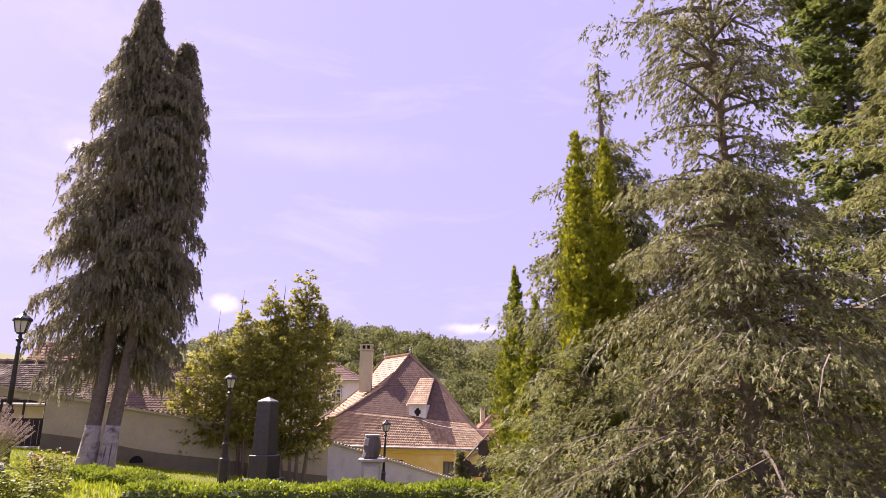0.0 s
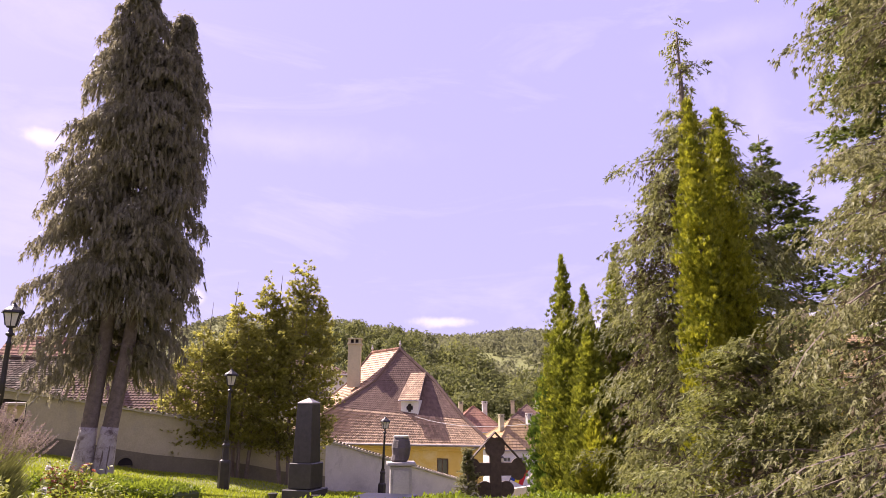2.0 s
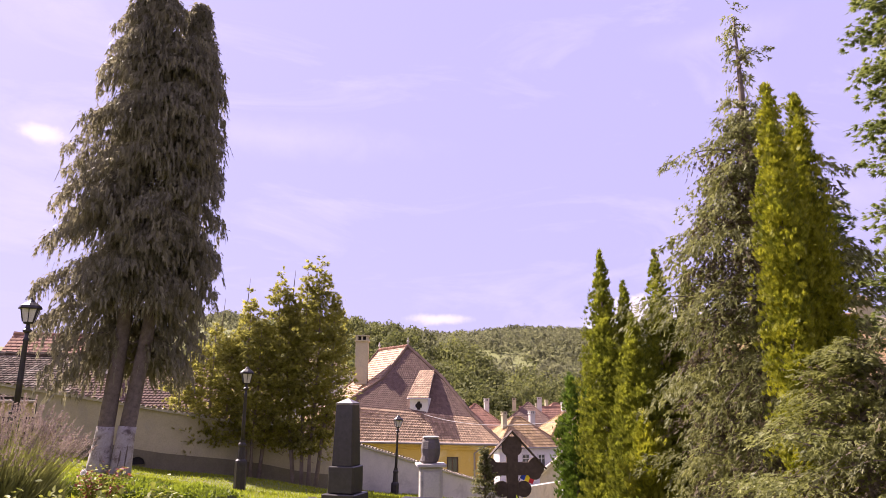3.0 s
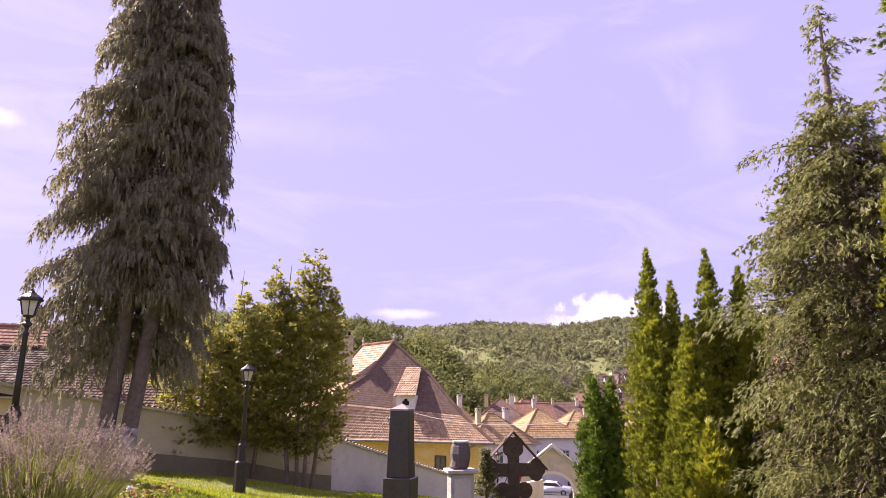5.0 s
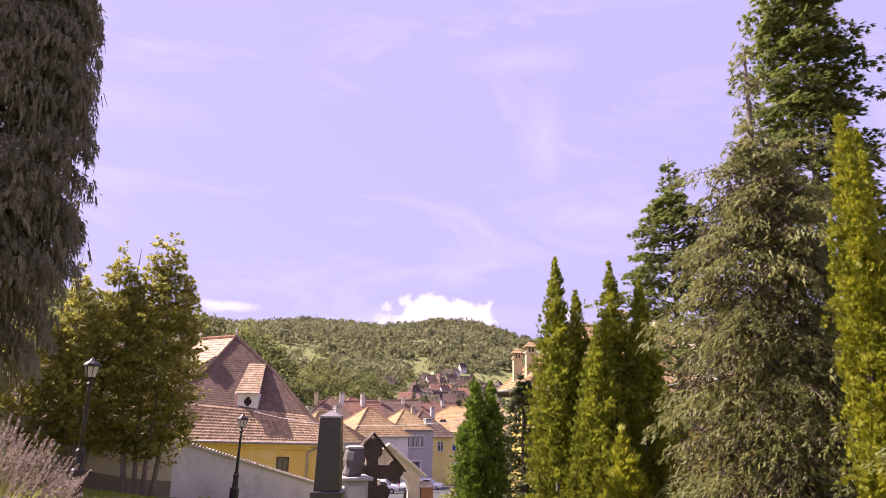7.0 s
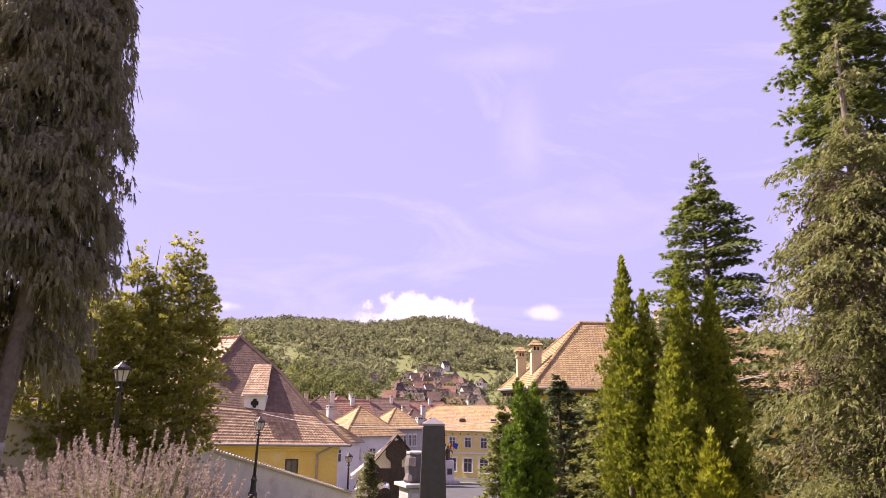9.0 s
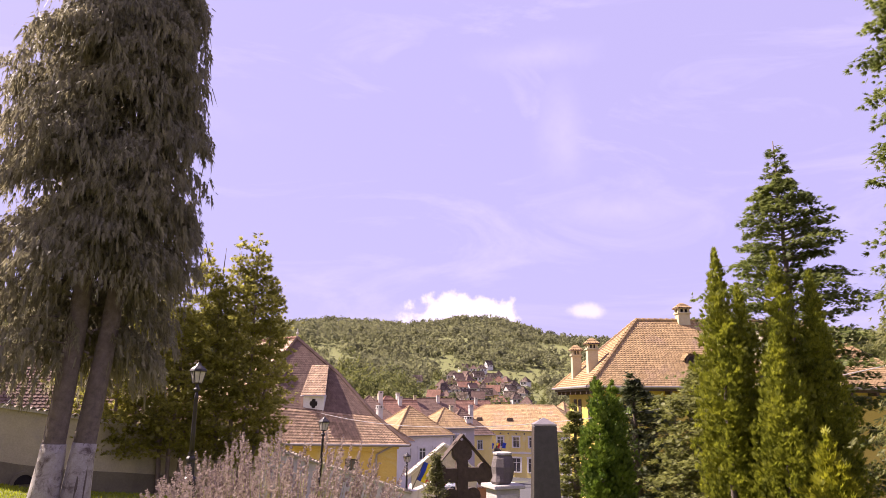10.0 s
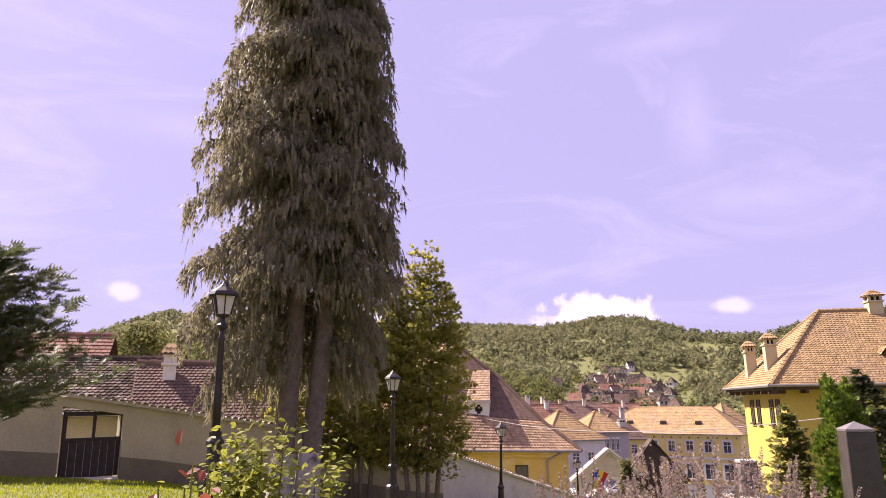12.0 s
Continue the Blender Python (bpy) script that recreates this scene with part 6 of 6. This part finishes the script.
# ---- woods on the hills ----
def tree_template(gen, n, lobes, size):
    """A broad crown of leaf clumps laid over several rounded lobes."""
    out = []
    for i in range(lobes):
        a = 6.283 * i / lobes + gen.normal(0, 0.3)
        q = 0.0 if i == 0 else gen.uniform(0.32, 0.55)
        c = np.array([q * math.cos(a), q * math.sin(a), 0.45 if i == 0 else gen.uniform(-0.35, 0.35)])
        rad = gen.uniform(0.42, 0.62)
        m = n // lobes
        d = unit(gen.normal(0, 1, (m, 3)) + np.array([0, 0, 0.35]))
        at = c + d * rad * gen.uniform(0.72, 1.06, (m, 1))
        axis = np.cross(d, gen.normal(0, 1, (m, 3))) + d * 0.25
        out.append(stamp(FLAKE, at, axis, d + gen.normal(0, 0.14, (m, 3)), size * gen.uniform(0.6, 1.4, m)))
    return np.concatenate(out)


def scatter_wood(name, label, mat_name, places, size, templates, seed):
    g = np.random.default_rng(seed)
    out = []
    idx = g.integers(0, len(templates), len(places))
    for k, tpl in enumerate(templates):
        p = places[idx == k]
        if not len(p):
            continue
        s = size * g.uniform(0.55, 1.35, len(p))
        a = g.random(len(p)) * 6.28
        z = land(p[:, 0], p[:, 1])
        ax = np.c_[np.cos(a), np.sin(a), np.zeros(len(p))]
        tall = s * g.uniform(0.8, 1.25, len(p))
        side = np.c_[-np.sin(a), np.cos(a), np.zeros(len(p))]
        t = tpl[None]
        v = np.c_[p, z + tall * 0.75][:, None] + ax[:, None] * t[..., 0:1] * s[:, None, None] + side[:, None] * t[..., 1:2] * s[:, None, None] + np.array([0, 0, 1.0]) * t[..., 2:3] * tall[:, None, None]
        out.append(v.reshape(-1, 3))
    tagged(quads(name, np.concatenate(out), M[mat_name], None, "", 3), label, "woods", kind="stuff")


def polar_places(gen, n, r0, r1, a0, a1, clearing=0.0, scale=90.0):
    r, a = np.sqrt(gen.uniform(r0 ** 2, r1 ** 2, n)), np.radians(gen.uniform(a0, a1, n))
    p = np.c_[r * np.sin(a), r * np.cos(a)]
    el, az = np.degrees(np.arctan2(land(p[:, 0], p[:, 1]) - 1.5, np.hypot(p[:, 0], p[:, 1]))), np.degrees(np.arctan2(p[:, 0], p[:, 1]))
    village = (az > 15.5) & (az < 26.5) & (el > -3) & (el < 2.4) & (np.abs(az - 21.3) < 6.2 - el * 1.3)
    p = p[~village | (gen.random(len(p)) < 0.10)]
    if clearing:
        f = np.array([noise.fractal(Vector((x / scale, y / scale, 3.3)), 1.0, 2.0, 3) for x, y in p])
        p = p[f > clearing - 0.5]
    return p


tg = np.random.default_rng(5)
near_t = [tree_template(tg, 190, 8, 0.205) for _ in range(4)]
mid_t = [tree_template(tg, 78, 6, 0.31) for _ in range(4)]
far_t = [tree_template(tg, 27, 4, 0.5) for _ in range(5)]
p = polar_places(tg, 1150, 225, 420, -22, 17)
scatter_wood("hill_woods", "leafy woods on the nearer hill", "wood_near", p, 4.0, near_t, 6)
p = polar_places(tg, 160, 225, 330, 30, 52)
scatter_wood("hill_woods", "leafy trees on the slope behind the big house", "wood_near", p, 4.6, near_t, 16)
p = polar_places(tg, 120, 150, 260, 6, 30)
scatter_wood("garden_trees", "garden trees among the town roofs", "wood_near", p, 3.4, near_t, 26)
p = polar_places(tg, 54, 240, 310, 3.5, 14.5)
big_t = [tree_template(tg, 640, 9, 0.115) for _ in range(3)]
scatter_wood("garden_trees", "big leafy trees at the foot of the hill", "wood_near", p, 7.0, big_t, 27)
# from here outwards the leaf colour carries the haze
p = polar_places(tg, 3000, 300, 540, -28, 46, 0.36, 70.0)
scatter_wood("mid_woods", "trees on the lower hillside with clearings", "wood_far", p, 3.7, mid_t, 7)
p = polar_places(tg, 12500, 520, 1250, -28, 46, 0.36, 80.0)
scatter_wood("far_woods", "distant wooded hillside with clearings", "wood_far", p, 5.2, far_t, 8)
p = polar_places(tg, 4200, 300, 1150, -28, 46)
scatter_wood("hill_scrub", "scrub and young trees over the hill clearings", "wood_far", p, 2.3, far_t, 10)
r, a = tg.uniform(290, 560, 420), np.radians(tg.uniform(15.0, 27.0, 420))
scatter_wood("garden_trees", "bushes and fruit trees among the village houses", "wood_near", np.c_[r * np.sin(a), r * np.cos(a)], 2.4, mid_t, 28)
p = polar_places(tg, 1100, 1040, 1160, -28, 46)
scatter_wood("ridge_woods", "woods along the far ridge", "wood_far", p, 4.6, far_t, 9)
lt = thing("lime_tree", pose(-20.4, 46, 0), "leafy tree behind the cottages", "tree")
lv = tree_template(tg, 5000, 9, 0.075)
quads("crown", lv * np.array([2.3, 2.3, 1.9]) + np.array([0, 0, 5.2]), M["wood_near"], lt, "", 3)
trunk([(0, 0, -2), (0, 0, 3), (0.3, 0, 5.5)], [0.3, 0.22, 0.1], lt)


# ---- hedge, lawn, flowers ----
def hedge(points, width, top, n, seed, label):
    """A clipped hedge along a line: a solid core, dark as the shade inside, and leaves over it."""
    g = np.random.default_rng(seed)
    a, b = np.array(points[0], float), np.array(points[1], float)
    d = b - a
    L = np.linalg.norm(d)
    d, s = d / L, np.array([-(b - a)[1], (b - a)[0]]) / L
    z0 = ground(*(a + b) / 2)
    h = thing("hedge", pose(0, 0, 0), label, "hedge")
    H = top - z0
    u, e = g.random(n) * L, g.random(n)
    on_top = g.random(n) < 0.5
    side = np.where(g.random(n) < 0.5, -1, 1)
    off = np.where(on_top, (e * 2 - 1) * width / 2, side * width / 2) + g.normal(0, 0.02, n)
    zz = np.where(on_top, top, z0 + e * H) + g.normal(0, 0.02, n) + 0.03 * np.sin(u * 5)
    at = np.c_[a[0] + d[0] * u + s[0] * off, a[1] + d[1] * u + s[1] * off, zz]
    axis = np.c_[s[0] * np.where(on_top, 0, side), s[1] * np.where(on_top, 0, side), np.where(on_top, 0.8, 0.5)] + g.normal(0, 0.5, (n, 3))
    quads("leaves", stamp(LEAF, at, axis, g.normal(0, 1, (n, 3)), g.uniform(0.03, 0.07, n)), M["hedge"], h)
    # plain box in darker foliage colour, standing in for the hedge's inner shade
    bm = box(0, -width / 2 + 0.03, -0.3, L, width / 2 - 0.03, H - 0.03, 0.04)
    bd = part("shade_core", bm, M["yew"], h, "solid dark core painting the shade among the leaves")
    bd.matrix_local = pose(a[0], a[1], z0, 0, 0, math.degrees(math.atan2(d[1], d[0])))


hedge((( -3.9, 8.7), (1.2, 9.3)), 0.5, 0.60, 16000, 51, "clipped low box hedge, sunlit on top")
hedge(((-7.6, 13.2), (-4.6, 11.3)), 0.5, 0.52, 8000, 52, "clipped low box hedge along the lawn")


def grass(label, x0, x1, y0, y1, n, size, seed, shape=None):
    g = np.random.default_rng(seed)
    x, y = g.uniform(x0, x1, n), g.uniform(y0, y1, n)
    if shape is not None:
        k = shape(x, y)
        x, y = x[k], y[k]
    z = land(x, y)
    m = len(x)
    axis = np.c_[g.normal(0, 0.35, (m, 2)), np.ones(m)]
    tagged(quads("grass", stamp(BLADE, np.c_[x, y, z - 0.01], axis, np.c_[g.normal(0, 1, (m, 2)), np.zeros(m)], size * g.uniform(0.5, 1.3, m)), M["grass"], None, "", 3), label, "grass", kind="stuff")


behind = lambda x, y: y < 17 + (x + 24) * 0.705 - 0.5
grass("sunny yellow-green lawn before the wall", -16, -4.0, 11, 26.5, 80000, 0.07, 61, behind)
ragged = lambda x, y: np.hypot((x + 4.5) / 10.5, (y - 4.0) / 9.5) < 0.86 + 0.1 * np.sin(x * 1.7 + y) + 0.08 * np.sin(y * 2.3 - x * 0.9)
grass("long grass beside the path", -15, 6, -5, 13, 95000, 0.12, 63, ragged)
grass("rough grass on the churchyard slope", -4, 6, 9.5, 36, 30000, 0.13, 62, lambda x, y: y < 30.4 + (x + 5) * 1.07 - 0.5)


def lavender(x, y, r, top, n, seed):
    """A domed bush of thin leaves with tall flower spikes in whorls."""
    g = np.random.default_rng(seed)
    z = ground(x, y)
    b = thing("lavender_bush", pose(x, y, z), "wide lavender bush with faded pink-grey spikes", "shrub", "lavender border")
    H = top - z
    m = n * 15
    a, q = g.random(m) * 6.283, np.sqrt(g.random(m))
    hh = g.random(m)
    rr = r * q
    at = np.c_[rr * np.cos(a), rr * np.sin(a), hh * H * 0.62 * np.sqrt(np.maximum(0.05, 1 - q ** 2 * 0.8))]
    axis = np.c_[np.cos(a) * q * 0.7, np.sin(a) * q * 0.7, np.full(m, 1.0)] + g.normal(0, 0.22, (m, 3))
    quads("leaves", stamp(BLADE, at, axis, g.normal(0, 1, (m, 3)), g.uniform(0.12, 0.26, m), g.uniform(0.05, 0.10, m)), M["lavleaf"], b, "narrow yellowing grey-green leaves", 3)
    a, q = g.random(n) * 6.283, np.sqrt(g.random(n))
    foot_ = np.c_[r * 0.75 * q * np.cos(a), r * 0.75 * q * np.sin(a), np.full(n, H * 0.32)]
    tip = np.c_[r * 1.48 * q * np.cos(a), r * 1.48 * q * np.sin(a), H * (1.05 - 0.36 * q ** 2) * g.uniform(0.82, 1.06, n)] + g.normal(0, 0.03, (n, 3))
    ax = unit(tip - foot_)
    ln = np.linalg.norm(tip - foot_, axis=1)
    sd = g.normal(0, 1, (n, 3))
    tagged(quads("stalk_mass", np.concatenate([stamp(BLADE, foot_, ax, sd, ln, np.full(n, 0.028)), stamp(BLADE, foot_, ax, np.cross(ax, sd), ln, np.full(n, 0.028))]), M["lavleaf"], b, "thin stalks", 3), kind="stuff")
    whorl = []
    for k in range(11):
        f = k * 0.0125 + (0.025 if k > 8 else 0)
        c = tip - ax * f
        for t in range(4):
            d = unit(np.cross(ax, g.normal(0, 1, (n, 3)))) + ax * 1.0
            whorl.append(stamp(LEAF, c, d, g.normal(0, 1, (n, 3)), g.uniform(0.014, 0.023, n) * (0.8 + 0.03 * k)))
    tagged(quads("flower_mass", np.concatenate(whorl), M["lavender"], b, "faded pink-grey flower whorls"), kind="stuff")


lavender(-6.4, 9.0, 0.62, 1.70, 640, 71)
lavender(-6.75, 9.75, 0.45, 1.56, 180, 72)


def rose_bush(x, y, r, top, n, seed, red_share, label, flowers=3):
    g = np.random.default_rng(seed)
    z = ground(x, y)
    b = thing("rose_bush", pose(x, y, z), label, "shrub", "rose border")
    H = top - z
    bm = bmesh.new()
    tips = []
    for i in range(14):
        a, q = g.random() * 6.283, g.uniform(0.3, 1.0)
        p = [(0.1 * math.cos(a), 0.1 * math.sin(a), -0.1), (r * q * 0.6 * math.cos(a), r * q * 0.6 * math.sin(a), H * 0.5), (r * q * math.cos(a), r * q * math.sin(a), H * g.uniform(0.78, 1.02))]
        add_tube(bm, p, [0.010, 0.007, 0.003], 5)
        tips.append(p)
    tagged(part("cane_mass", bm, M["rose"], b), kind="stuff")
    at = []
    for p in tips:
        k = max(8, n // 14)
        u = g.random(k) ** 0.6
        A, B, C = [np.array(v) for v in p]
        at.append((1 - u)[:, None] ** 2 * A + 2 * (u * (1 - u))[:, None] * B + (u ** 2)[:, None] * C + g.normal(0, 0.065, (k, 3)))
    at = np.concatenate(at)
    m = len(at)
    axis = np.c_[g.normal(0, 1, (m, 2)), g.normal(-0.1, 0.5, m)]
    normal = np.c_[g.normal(0, 0.5, (m, 2)), np.ones(m)]
    size = g.uniform(0.025, 0.055, m) * (1.3 if H < 0.9 else 1.0) * (1.7 if red_share > 0.5 else 1.0)
    redm = g.random(m) < red_share
    quads("leaves", stamp(FOLDED, at[~redm], axis[~redm], normal[~redm], size[~redm], size[~redm] * 1.15), M["rose"], b)
    if redm.any():
        quads("red_leaves", stamp(FOLDED, at[redm], axis[redm], normal[redm], size[redm], size[redm] * 1.1), M["redleaf"], b, "dark red young leaves")
    for i in range(flowers):
        c = np.array(tips[i * 3][2]) + np.array([0, 0, 0.02])
        k = 22
        d = unit(g.normal(0, 1, (k, 3)) + np.array([0, 0, 0.6]))
        quads("bloom", stamp(LEAF, np.repeat(c[None], k, 0), d, g.normal(0, 1, (k, 3)), np.full(k, 0.045), np.full(k, 0.07)), M["petal"], b, "small white rose bloom")


rose_bush(-8.58, 9.2, 0.36, 1.86, 4800, 81, 0.0, "leafy green rose bush catching the sun", 0)
rose_bush(-8.78, 8.45, 0.16, 1.80, 70, 82, 0.9, "young rose shoots with dark red leaves", 0)
rose_bush(-4.4, 6.9, 0.75, 1.0, 4200, 83, 0.0, "low leafy rose bush beside the path", 2)
rose_bush(-6.0, 10.6, 0.4, 0.9, 900, 84, 0.3, "rose bush with reddish shoots behind the lavender", 1)

# ---- cable across the view ----
end, start, sag = Vector((7.9, 11.0, 3.75)), Vector((-1.35, 41.6, 1.25)), 1.35
bm = bmesh.new()
add_tube(bm, [start.lerp(end, i / 40) - Vector((0, 0, 4 * sag * (i / 40) * (1 - i / 40))) for i in range(41)], [0.011] * 41, 5)
tagged(part("cable", bm, M["cable"], None), "pale sagging cable strung from the house dormer", "cable")

coping(yard_wall, WA, WB, 0.02, 0.995, 0.19)
coping(low_wall, WB, WC, 0.0, 1.0, 0.19)
